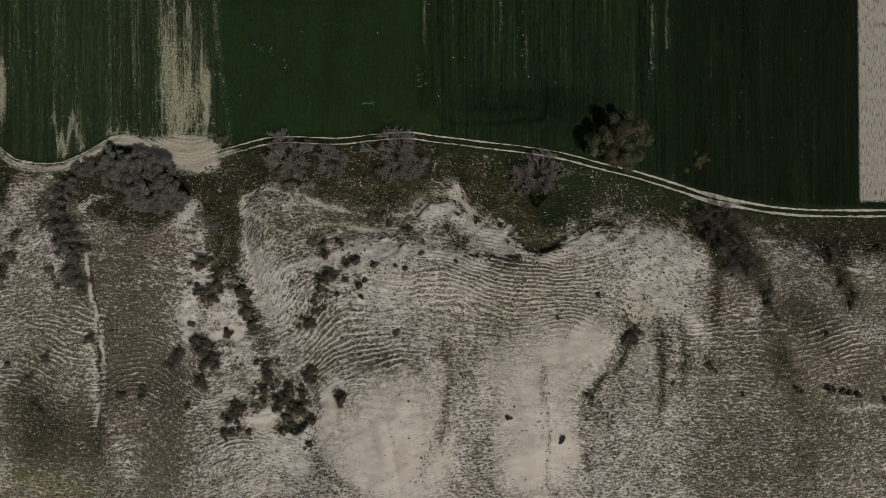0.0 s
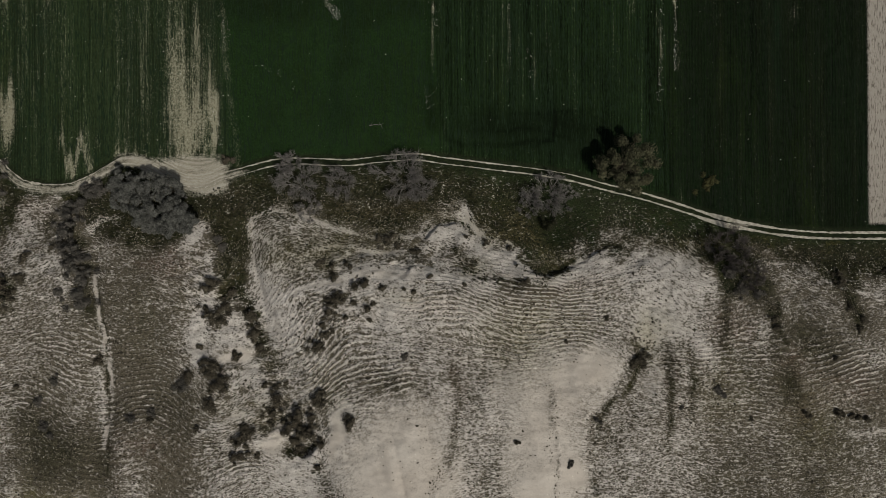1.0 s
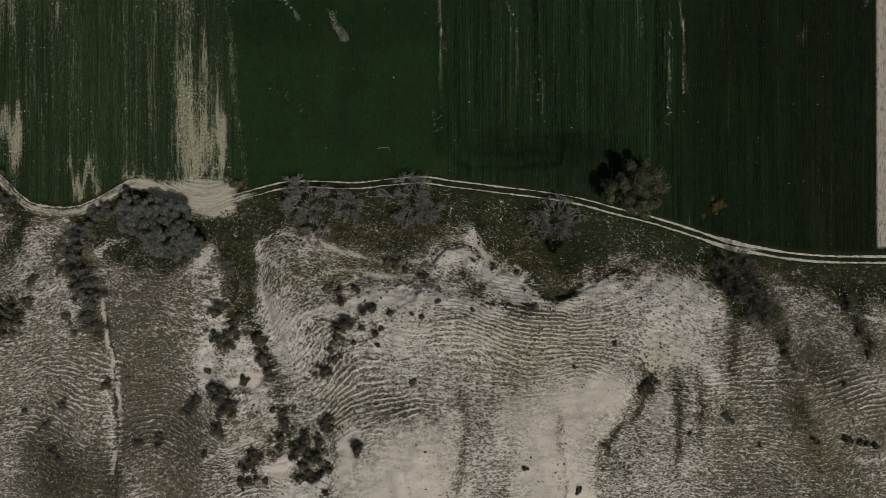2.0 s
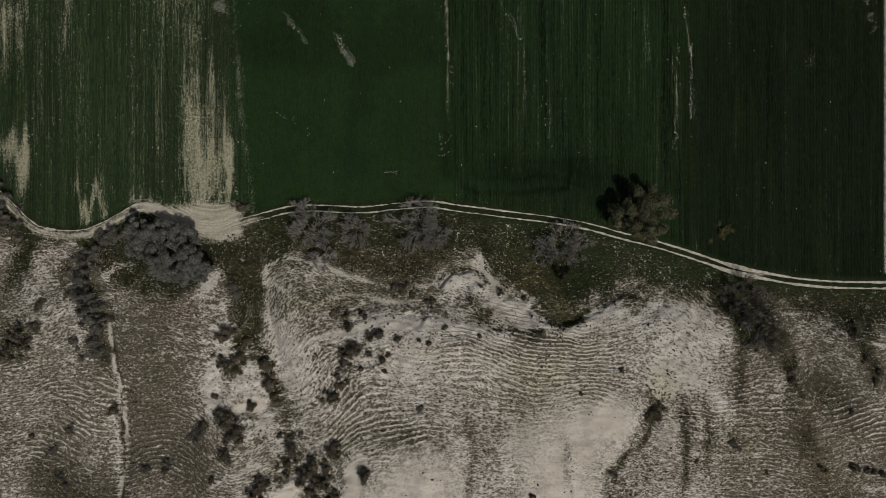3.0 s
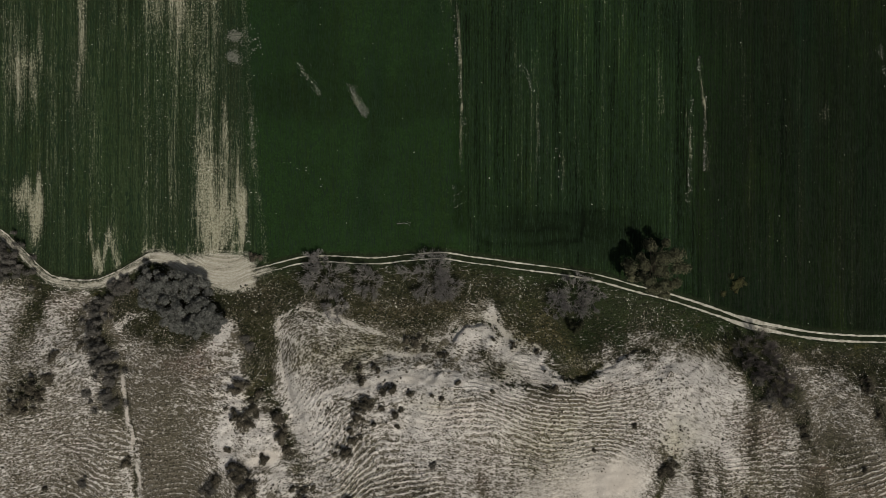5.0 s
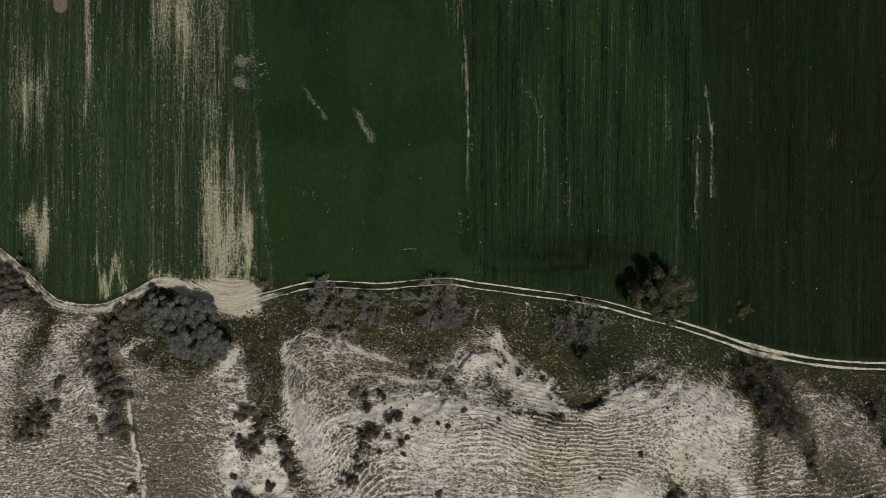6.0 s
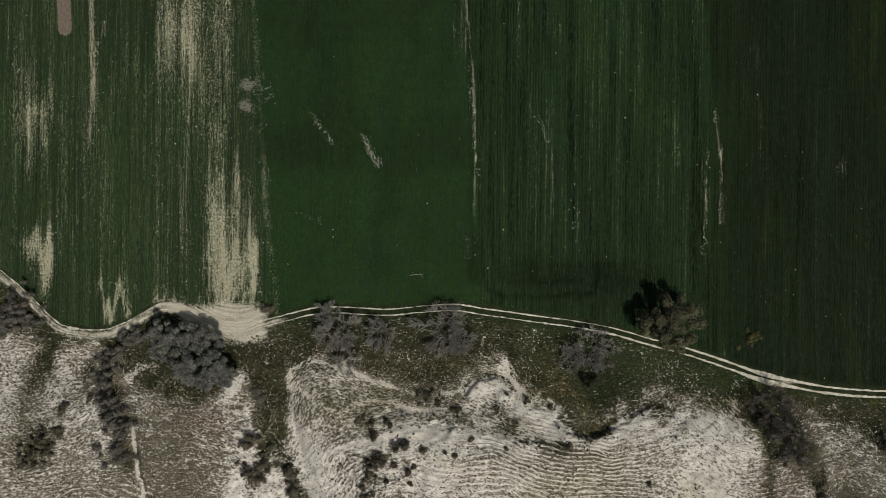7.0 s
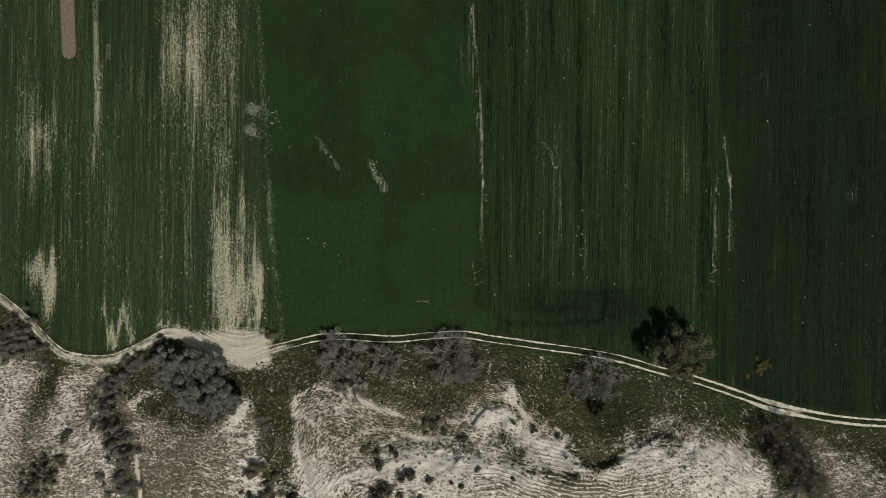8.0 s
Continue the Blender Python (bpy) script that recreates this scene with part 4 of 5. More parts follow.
    a["slope"] = track_y(x) - 1.5 - y
    ty = track_y(x)
    a["wheel"] = y - ty - 1.6
    row_end = y + 9 * (value_noise(x, 0 * y, 0.9, 63) - 0.5) + 6 * (value_noise(x, 0 * y, 2.7, 65) - 0.5)
    a["soil"] = np.maximum(patches(x, row_end, SOIL_WEST), patches(x, y, SOIL_EAST))
    ab, bc, cd = (edge_x(e, y) for e in (EDGE_AB, EDGE_BC, EDGE_CD))
    in_a, in_b, in_c = smoothstep(1, -1, x - ab), smoothstep(-1, 1, x - ab) * smoothstep(1, -1, x - bc), smoothstep(-1, 1, x - bc) * smoothstep(1, -1, x - cd)
    a["soil"] = a["soil"] * (0.32 + 0.68 * rough_noise(x, y * 0.3, 3.5, 57, 4)) + 0.34 * np.exp(-(((x - ab - 1.4) / 1.3) ** 2)) * (0.6 + 0.8 * rough_noise(x, y, 4, 89)) + (0.10 + 0.45 * (rough_noise(x, y * 0.2, 7, 87, 4) - 0.5)) * in_a + 0.03
    strewn = 0.1 + 1.8 * rough_noise(x * 1.6, y * 0.5, 2.0, 99)
    for line, width, much in SOIL_LINES + SOIL_SWATHES:
        a["soil"] = a["soil"] + 0.34 * much * beside(x, 0.5 * y + 0.5 * row_end, line, width) * strewn
    a["wheeling"] = sum(much * beside(0.65 * x + 0.35 * wx, 0.65 * y + 0.35 * wy, line, width * 1.25) for line, width, much in TRAMLINES)
    a["mud"] = sum(beside(x, y, line, width) for line, width, much in MUD_STRIP)
    a["thin"] = in_a + 0.12 * in_c
    a["drilled"] = (1.0 - 0.85 * in_b + 0.5 * in_c) * (1 - 0.7 * np.clip(patches(x, y, HEADLAND), 0, 1))
    a["tone"] = np.clip(0.5 * in_a + 0.95 * in_b + 0.5 * in_c + (rough_noise(x, y * 0.6, 16, 81, 4) - 0.5) * 1.3 - 0.5 * patches(x, y, HEADLAND), 0, 1)
    a["brown"] = np.clip(0.6 * smoothstep(-6, 12, x - cd) + 0.35 * in_c * rough_noise(x, y * 0.3, 14, 85) + 0.12 * in_a + 0.4 * in_b * smoothstep(0.45, 0.7, rough_noise(x, y, 13, 93, 4)), 0, 1)
    west = smoothstep(-46, -53, x)
    spread = np.interp(x, [-120, -82, -72, -64, -58, -53, -48], [1.25, 1.25, 1.8, 2.4, 2.6, 1.5, 0.6])
    a["dust"] = 0.85 * west * np.exp(-((np.abs(y - ty + 0.4) / spread) ** 2.0)) * (0.45 + 0.95 * rough_noise(x * 0.35, y * 2.2, 2.2, 91))
    a["dust"] = np.maximum(a["dust"], patches(x, y, DUST) * (0.75 + 0.5 * rough_noise(x, y, 3, 95)))
    a["green"] = smoothstep(-4, 30, x) * smoothstep(75, 50, x) * (1 - low) + 0.4 * (1 - low) + 0.6 * smoothstep(5, 1, ty - y)
    a["broken"] = np.clip(patches(x, y, BROKEN), 0, 1)
    a["terraced"] = terracing(x, y)
    a["east"], a["north"] = x, y
    a["plough"] = np.minimum(x - PLOUGH_X, y - PLOUGH_Y)
    return a


DUST = [
    (-58.6, 22.1, 4.3, 2.1, 0, 1.2), (-72.1, 25.3, 3.2, 1.2, -35, 1.1), (-76.8, 26.9, 2.7, 1.2, 0, 1), (-62.6, 26.2, 6.7, 1.9, 0, 0.75), (-88.2, 21.6, 4, 1.3, 20, 0.9),
    (-55.9, 24.8, 2.7, 2.7, 0, 0.7), (67.7, 11, 3, 0.8, 0, 1), (-67.4, 24.5, 10.1, 1.6, -20, 0.9), (-59.3, 21.9, 4.7, 1.9, 0, 0.8), (-61.3, 26.8, 6, 2.4, 0, 0.5),
    (-57, 20.6, 3, 1.2, 0, 0.9),
]


def axis(inner_lo, inner_hi, steps, outer):
    """Coordinates that are fine inside and ever wider apart to the outside."""
    core = [inner_lo]
    for end, st in steps:
        core += list(np.linspace(core[-1], end, max(2, int((end - core[-1]) / st)) + 1)[1:])
    grow = np.cumsum(1.0 * 1.35 ** np.arange(0, 60))
    grow = grow[grow < outer]
    return np.array(list(inner_lo - grow[::-1]) + core + list(inner_hi + grow))


def ground():
    xs = axis(-128.0, 114.0, [(114.0, 0.32)], 2500)
    ys = axis(-66.0, 118.0, [(20.0, 0.27), (118.0, 0.6)], 2500)
    gx, gy = np.meshgrid(xs, ys)
    x, y = gx.ravel(), gy.ravel()
    z = land(x, y)
    n, mcols = len(ys), len(xs)
    GRID.update(x=xs, y=ys, z=z.reshape(n, mcols))
    idx = np.arange(n * mcols).reshape(n, mcols)
    quads = np.stack([idx[:-1, :-1], idx[:-1, 1:], idx[1:, 1:], idx[1:, :-1]], -1).reshape(-1, 4)
    me = bpy.data.meshes.new("ground")
    me.vertices.add(len(x))
    me.vertices.foreach_set("co", np.stack([x, y, z], 1).astype(np.float32).ravel())
    me.loops.add(quads.size)
    me.loops.foreach_set("vertex_index", quads.astype(np.int32).ravel())
    me.polygons.add(len(quads))
    me.polygons.foreach_set("loop_start", np.arange(0, quads.size, 4, dtype=np.int32))
    me.polygons.foreach_set("use_smooth", np.ones(len(quads), bool))
    me.update(calc_edges=True)
    for name, v in ground_cover(x, y).items():
        me.attributes.new(name, "FLOAT", "POINT").data.foreach_set("value", np.asarray(v, np.float32))
    me.materials.append(GROUND)
    return tagged(new("ground", me), "dark green crop strips above a chalky eroded grass slope", "ground", kind="structure")


GRID = {}
ground()


def ground_z(x, y):
    """Height of the ground's mesh at a place, between its points."""
    xs, ys, z = GRID["x"], GRID["y"], GRID["z"]
    x, y = np.asarray(x, float), np.asarray(y, float)
    i = np.clip(np.searchsorted(xs, x) - 1, 0, len(xs) - 2)
    j = np.clip(np.searchsorted(ys, y) - 1, 0, len(ys) - 2)
    u, v = (x - xs[i]) / (xs[i + 1] - xs[i]), (y - ys[j]) / (ys[j + 1] - ys[j])
    return (z[j, i] * (1 - u) + z[j, i + 1] * u) * (1 - v) + (z[j + 1, i] * (1 - u) + z[j + 1, i + 1] * u) * v


# ---------------- mesh helpers ----------------
def mesh_object(name, verts, faces, material, parent=None, label="", smooth=False):
    me = bpy.data.meshes.new(name)
    me.from_pydata([tuple(v) for v in verts], [], [tuple(f) for f in faces])
    if smooth:
        me.polygons.foreach_set("use_smooth", np.ones(len(me.polygons), bool))
    me.materials.append(material)
    ob = new(name, me)
    ob.parent = parent
    return tagged(ob, label) if label else ob


def thing(name, x, y, label, category, group="", sink=0.05):
    ob = new(name)
    ob.location = (x, y, float(ground_z(x, y)) - sink)
    return tagged(ob, label, category, group)


# ---------------- the track ----------------
def farm_track():
    track = tagged(new("road"), "pale chalk farm track with two worn wheel ruts and a grassy middle", "track", kind="structure")
    line = track_line
    way = np.gradient(line, axis=0)
    way /= np.hypot(way[:, 0], way[:, 1])[:, None]
    side = np.stack([-way[:, 1], way[:, 0]], 1)
    for k, off in enumerate((0.72, -0.72)):
        n = len(line)
        x, y = line[:, 0], line[:, 1]
        half = 0.11 + 0.15 * (rough_noise(x, y, 2.0, 100 + k) - 0.5) + 0.14 * (value_noise(x, y, 9, 110 + k) - 0.5)
        half = half + 0.35 * np.exp(-(((x - 64) / 4) ** 2)) + 0.12 * smoothstep(15, 60, x)
        half = half + 0.09 * (value_noise(x, y, 0.7, 104 + k) - 0.5)
        west = smoothstep(-48, -56, x)
        half = half * (1 - west) + west * (0.55 * (rough_noise(x, y, 1.6, 106 + k) - 0.46))
        half = np.maximum(half, 0.025)
        jit = [(0.35 + 0.5 * west) * (value_noise(x, y, 0.6, 120 + 3 * k + q) - 0.5) for q in (0, 1)]
        verts, faces = [], []
        for i in range(n):
            for q, u in enumerate((-1, -0.45, 0.45, 1)):
                o = off + u * half[i] + (jit[0][i] * 0.5 if u == -1 else jit[1][i] * 0.5 if u == 1 else 0)
                p = line[i] + side[i] * o
                verts.append((p[0], p[1], 0.0))
        v = np.array(verts)
        v[:, 2] = ground_z(v[:, 0], v[:, 1]) + np.tile((0.012, -0.0 + 0.03, 0.03, 0.012), n)
        for i in range(n - 1):
            for q in range(3):
                a = i * 4 + q
                faces.append((a, a + 4, a + 5, a + 1))
        mesh_object("wheel_rut", v, faces, RUT, track, "worn pale chalk wheel rut")


farm_track()


# ---------------- trees and shrubs ----------------
class Build:
    """Gathers faces for one mesh."""

    def __init__(self):
        self.v, self.f = [], []

    def tube(self, a, b, ra, rb, sides=3):
        a, b = Vector(a), Vector(b)
        d = (b - a).normalized()
        u = d.orthogonal().normalized()
        w = d.cross(u)
        s = len(self.v)
        for p, r in ((a, ra), (b, rb)):
            for i in range(sides):
                t = 2 * math.pi * i / sides
                self.v.append(p + (u * math.cos(t) + w * math.sin(t)) * r)
        for i in range(sides):
            j = (i + 1) % sides
            self.f.append((s + i, s + j, s + sides + j, s + sides + i))

    def leaf(self, p, n, size, r):
        """A folded leaf spray of two triangles about p."""
        n = Vector(n).normalized()
        u = n.orthogonal().normalized()
        u.rotate(Matrix.Rotation(r.uniform(0, 6.28), 3, n))
        w = n.cross(u)
        s = len(self.v)
        p = Vector(p)
        a, b = size * r.uniform(0.7, 1.2), size * r.uniform(0.35, 0.6)
        self.v += [p - u * a, p + w * b + n * size * 0.2, p + u * a, p - w * b + n * size * 0.2]
        self.f += [(s, s + 1, s + 2), (s, s + 2, s + 3)]

    def lump(self, p, rx, ry, rz, r, rings=4, seg=7):
        """A knobbly closed body."""
        p = Vector(p)
        s = len(self.v)
        self.v.append(p - Vector((0, 0, rz * 0.4)))
        for i in range(1, rings):
            t = math.pi * i / rings
            for j in range(seg):
                q = 2 * math.pi * (j + 0.5 * (i % 2)) / seg
                k = r.uniform(0.75, 1.15)
                z = -math.cos(t) * rz
                self.v.append(p + Vector((math.sin(t) * math.cos(q) * rx * k, math.sin(t) * math.sin(q) * ry * k, max(z, -0.4 * rz) * k)))
        self.v.append(p + Vector((0, 0, rz)))
        top = len(self.v) - 1
        for j in range(seg):
            k = (j + 1) % seg
            self.f.append((s, s + 1 + k, s + 1 + j))
            for i in range(rings - 2):
                a, b = s + 1 + i * seg, s + 1 + (i + 1) * seg
                self.f.append((a + j, a + k, b + k, b + j))
            e = s + 1 + (rings - 2) * seg
            self.f.append((e + j, e + k, top))

    def out(self, name, material, parent, label="", smooth=False):
        return mesh_object(name, self.v, self.f, material, parent, label, smooth)


def limbs(b, r, base, height, radius, count, spread=0.75):
    """A leaning trunk that parts into limbs; returns the limbs' ends."""
    fork = Vector((r.uniform(-0.1, 0.1) * radius, r.uniform(-0.1, 0.1) * radius, height * 0.3))
    b.tube(base, fork, height * 0.05, height * 0.035, 6)
    ends = []
    for i in range(count):
        t = 2 * math.pi * i / count + r.uniform(-0.3, 0.3)
        k = r.uniform(0.35, 1.0) * spread
        mid = fork + Vector((math.cos(t) * radius * k * 0.5, math.sin(t) * radius * k * 0.5, height * r.uniform(0.15, 0.3)))
        end = Vector((math.cos(t) * radius * k, math.sin(t) * radius * k, height * (0.95 - 0.45 * k * k + r.uniform(-0.16, 0.12))))
        b.tube(fork, mid, height * 0.025, height * 0.016, 4)
        b.tube(mid, end, height * 0.016, height * 0.006, 4)
        ends.append(end)
    return ends


def leafy_tree(name, x, y, radius, height, material, label, category, group, seed, lobes=9, leaves=260, size=0.28, flat=0.55, lump=(0.26, 0.44), spread=0.8):
    r = random.Random(seed)
    tree = thing(name, x, y, label, category, group)
    wood, crown = Build(), Build()
    ends = limbs(wood, r, (0, 0, -0.2), height, radius, lobes, spread)
    ends.append(Vector((0, 0, height * 0.95)))
    for e in ends:
        lr = radius * r.uniform(*lump)
        crown.lump(e - Vector((0, 0, lr * 0.25)), lr * r.uniform(0.5, 0.85), lr * r.uniform(0.5, 0.85), lr * flat * 0.65, r)
        for _ in range(leaves):
            u, t = r.uniform(-0.25, 1), r.uniform(0, 6.283)
            q = math.sqrt(max(0, 1 - u * u))
            n = Vector((q * math.cos(t), q * math.sin(t), u))
            k = lr * r.uniform(0.72, 1.12)
            crown.leaf(e + Vector((n.x * k, n.y * k, n.z * k * flat)), n + Vector((r.uniform(-0.9, 0.9), r.uniform(-0.9, 0.9), r.uniform(-0.2, 0.6))), size * r.uniform(0.6, 1.5), r)
    wood.out("trunk", BARK, tree)
    crown.out("crown", material, tree)
    return tree


def bare_tree(name, x, y, radius, height, label, group, seed, bark):
    """A leafless thorn bush: many stems that fork into fine grey twigs."""
    r = random.Random(seed)
    tree = thing(name, x, y, label, "shrub", group)
    radius = radius * 1.08
    stems = int(7 + radius * 2.0)

    def grow(p, way, length, thick, level, wood, twigs):
        end = p + way * length
        (wood if level < 2 else twigs).tube(p, end, thick, thick * 0.65, 4 if level < 2 else 3)
        if level == 4:
            return
        for _ in range((4, 4, 4, 4)[level]):
            turn = Vector((r.uniform(-1, 1), r.uniform(-1, 1), r.uniform(-0.3, 0.7)))
            nxt = (way + turn * 0.62).normalized()
            grow(p + way * length * r.uniform(0.4, 1.0), nxt, length * r.uniform(0.6, 1.0), max(thick * 0.55, 0.015), level + 1, wood, twigs)

    for i in range(stems):
        t = 2.4 * i + r.uniform(-0.3, 0.3)
        out = (0.15 + 0.85 * math.sqrt((i + 0.5) / stems)) * r.uniform(0.7, 1.2)
        px, py = math.cos(t) * out * radius * 0.45, math.sin(t) * out * radius * 0.45
        foot = Vector((px, py, float(ground_z(x + px, y + py)) - float(ground_z(x, y)) - 0.05))
        way = Vector((math.cos(t) * out * radius * 0.5, math.sin(t) * out * radius * 0.5, height * r.uniform(0.45, 0.95) * (1.15 - 0.5 * min(out, 1.0))))
        wood, twigs = Build(), Build()
        grow(foot, way.normalized(), way.length * 0.42, 0.05 + 0.01 * height, 0, wood, twigs)
        stem = wood.out("stem", bark, tree)
        twigs.out("twig_spray", bark, stem, "fine bare twigs")
    return tree


def bush(name, x, y, radius, height, material, label, group, seed, leaves=None):
    """A low rounded shrub: short stems under a ragged mass of sprays."""
    r = random.Random(seed)
    shrub = thing(name, x, y, label, "shrub", group)
    mass = Build()
    count = max(4, int(4 + radius * 4.5))
    turn, long = r.uniform(0, 3.14), r.uniform(0.75, 1.3)
    for i in range(count):
        t, k = r.uniform(0, 6.283), radius * min(1.5, abs(r.gauss(0, 0.62)))
        lr = min(radius, 1.6) * r.uniform(0.16, 0.44) + 0.10
        ux, uy = math.cos(t) * k * long, math.sin(t) * k / long
        cx, cy = ux * math.cos(turn) - uy * math.sin(turn), ux * math.sin(turn) + uy * math.cos(turn)
        cz = float(ground_z(x + cx, y + cy)) - float(ground_z(x, y))
        top = Vector((cx, cy, cz + max(0.12, height * r.uniform(0.25, 0.8) * max(0.3, 1 - 0.4 * (k / radius) ** 2))))
        wood = Build()
        wood.tube((cx * 0.5, cy * 0.5, cz * 0.5 - 0.1), top, 0.05, 0.02, 3)
        wood.out("stem", BARK, shrub)
        mass.lump(top - Vector((0, 0, 0.1)), lr * r.uniform(0.55, 0.9), lr * r.uniform(0.55, 0.9), max(0.15, height * 0.3), r)
        for _ in range(int(60 + 60 * lr)):
            u, a = r.uniform(-0.3, 1), r.uniform(0, 6.283)
            q = math.sqrt(max(0, 1 - u * u))
            m = lr * r.uniform(0.6, 1.5)
            n = Vector((q * math.cos(a), q * math.sin(a), u))
            mass.leaf(top + Vector((n.x * m, n.y * m, n.z * height * 0.4)), n + Vector((r.uniform(-0.7, 0.7), r.uniform(-0.7, 0.7), r.uniform(0, 0.6))), r.uniform(0.1, 0.24), r)
    mass.out("foliage", material, shrub)
    return shrub


PINES = [
    (-76.6, 21.2, 4.4, 5.5), (-71.7, 20.7, 5, 6), (-65.9, 19.8, 5, 5.5), (-70.6, 14.9, 5.5, 6), (-63.6, 14.3, 5.2, 5.5),
    (-76.6, 17.6, 3.7, 5), (-65.4, 11.6, 4.2, 4.5), (-61, 12.2, 3.1, 4), (-69.6, 11.6, 2.9, 3.5),
]
THORNS = [
    (-36.7, 21.9, 5.9, 4.5), (-38.7, 26.4, 2.9, 3.5), (-26.4, 22.1, 4.4, 3.6), (-11, 22.9, 6.3, 4.6), (-7.8, 20.4, 4.4, 3.2),
    (-33.8, 15.8, 3.4, 1.8), (22.5, 18.7, 5.2, 3.6), (18.7, 16.3, 3.4, 2.4), (26.4, 18.3, 3.1, 2.2), (64.2, 6.2, 5.5, 3.6),
    (68.1, -0.1, 3.7, 2.6), (62, 3, 2.9, 2.2),
]
BROOMS = [
    (-90.2, 14.1, 2.7, 2.6), (-89.6, 10, 2.1, 2), (-88.2, 16.9, 2.1, 2.2), (-87.5, 6.6, 2.6, 2.6), (-86.3, 3.3, 2.6, 2.4),
    (-84.2, 0.7, 2.1, 2.2), (-84.2, -3.7, 2, 1.8), (-83.2, -6.3, 1.8, 1.6), (-85.6, 18.9, 2.7, 2), (-83.5, 20.9, 2.1, 2),
    (-113.3, 26.9, 5.3, 3.6), (-110, 24.4, 3.7, 2.6), (-114.6, 22.3, 4, 2.6),
]
JUNIPERS_GULLY = [
    (-39.2, -27.1, 1.61), (-39.7, -30.1, 1.86), (-29.5, -27.4, 1.49), (-28.8, -25.4, 1.12), (-22.1, -31.1, 1.61), (-45.8, -34.7, 1.98), (-44.2, -33.3, 1.49), (-47, -38.6, 1.12),
    # the bush at (-32.4, -34.4) is added to darken a shaded hollow
    (-45.4, -37.9, 0.74), (-43.9, -37.7, 0.74), (-42.3, -38.4, 0.62), (-29.3, -41.1, 0.74), (-28.5, -35.9, 0.99), (-34, -30.9, 2.36), (-32.4, -34.4, 2.48), (-35.9, -32.8, 1.61),
    (-33.4, -37.7, 1.24), (-40.1, -32.4, 0.62), (-41.9, -24.1, 0.74), (-38.9, -24.1, 0.87), (-31.1, -31, 1.49), (-34.8, -36.1, 1.12),
]
JUNIPERS_WEST = [
    (-54.2, -1.6, 2.11), (-55.5, -2.6, 1.24), (-53.8, -8.9, 2.48), (-51.7, -10, 1.49), (-53, -21, 2.73), (-50.8, -23.6, 2.23), (-53.5, -28, 1.61), (-66.4, -31.5, 0.87),
    (-55.7, -32.8, 0.5), (-96.3, -24.2, 0.62), (-79.7, -18.9, 0.99), (-99.6, -4.3, 0.99), (-92, 6.6, 0.62), (-45.8, -9.1, 2.11), (-44.8, -12.9, 1.98), (-43.6, -16.1, 1.24),
    (-51.2, -7.1, 1.49), (-50.8, -4, 1.12), (-48.4, -17.8, 1.12), (-55.4, -18.8, 0.87), (-58.4, -21.9, 1.24), (-56.5, -15.8, 0.62),
]
JUNIPERS_MID = [
    (-14.9, 8.2, 1.74), (-30.6, 2.8, 0.74), (-27.2, 2.2, 0.62), (-26.6, -0.1, 0.99), (-24.2, 2.6, 0.62), (-23, 1.8, 0.5), (-21.8, -2.5, 1.12), (-19.7, -1.9, 0.99),
    (-15.7, -2.9, 0.74), (-25.4, -5, 1.36), (-27.5, -5.7, 0.99), (-22.2, -5.8, 0.87), (-27.5, -8.2, 1.12), (-29.1, -10.7, 0.74), (-29.4, -15.1, 1.74), (-28.3, -12.7, 0.99),
    (-18.9, -7.2, 0.99), (-18.3, -9.7, 0.62), (-8.5, -3.6, 0.62), (-4.8, 0, 0.62), (-8, 5.5, 0.62), (-9.2, 5.2, 0.5), (-12.5, 6.2, 0.74), (-10.9, -2.8, 0.37),
    (-23.4, -8.9, 0.62), (-26.4, -12, 0.5),
]
JUNIPERS_EAST = [
    # the first bush stands in for a small dark hole
    (3.1, 8.6, 0.43), (16.3, -1.3, 0.87), (2.6, -2, 0.5), (12.8, 5.9, 0.62), (7.6, 7.5, 0.5), (34.1, -9.9, 0.5), (24.6, -14.5, 0.31), (13.3, -35.2, 0.62),
    (41.2, -18.8, 1.61), (39.5, -19.7, 0.87), (71.3, -10.2, 0.87), (71.8, -12, 0.74), (89.2, -1.9, 1.12), (89.2, -0.2, 0.74), (89.7, -7.3, 0.87), (92.2, -10.4, 0.99),
    (90.9, -12.2, 0.62), (101.1, 0.4, 0.74), (76.2, -29.9, 0.62), (77.1, -30.3, 0.43), (83.4, -29.9, 0.74), (84.6, -30.3, 0.5), (86.6, -30.7, 0.62), (87.5, -31.2, 0.5),
    (89.3, -31.4, 0.62), (95.4, -32.3, 0.62), (84, -18.5, 0.5), (64.7, -31.3, 0.37),
]
HEATH = [
    (-60.5, -23.5, 1.61), (-70.4, -30.9, 1.12), (-88.4, -22.8, 0.99), (-91.4, -27.3, 0.99), (-89.5, -32.7, 1.12), (-87.6, -34.2, 0.74), (-88.6, -3.4, 1.12), (57.9, -25.4, 1.12),
    (24.7, -40, 0.74), (-66.6, -29.7, 0.99), (-10.7, -17.4, 0.74), (30.7, -31, 0.74), (65.5, -3.3, 1.74), (68.8, -4.6, 1.24), (63.5, 0.6, 1.74), (59.5, 5.8, 1.12),
    (49.2, -28.8, 0.5), (-53.5, 6.5, 1.49), (-54.4, 8.4, 1.12),
]
JUNIPERS_FAR = [
    # the two largest bushes stand in for a dark hollow
    (-97.6, 4, 1.1), (-97.9, -0.5, 1.4), (-101.7, -2.8, 2.8), (-103, -5.7, 2.6), (-53.2, 27.5, 1.5),
]

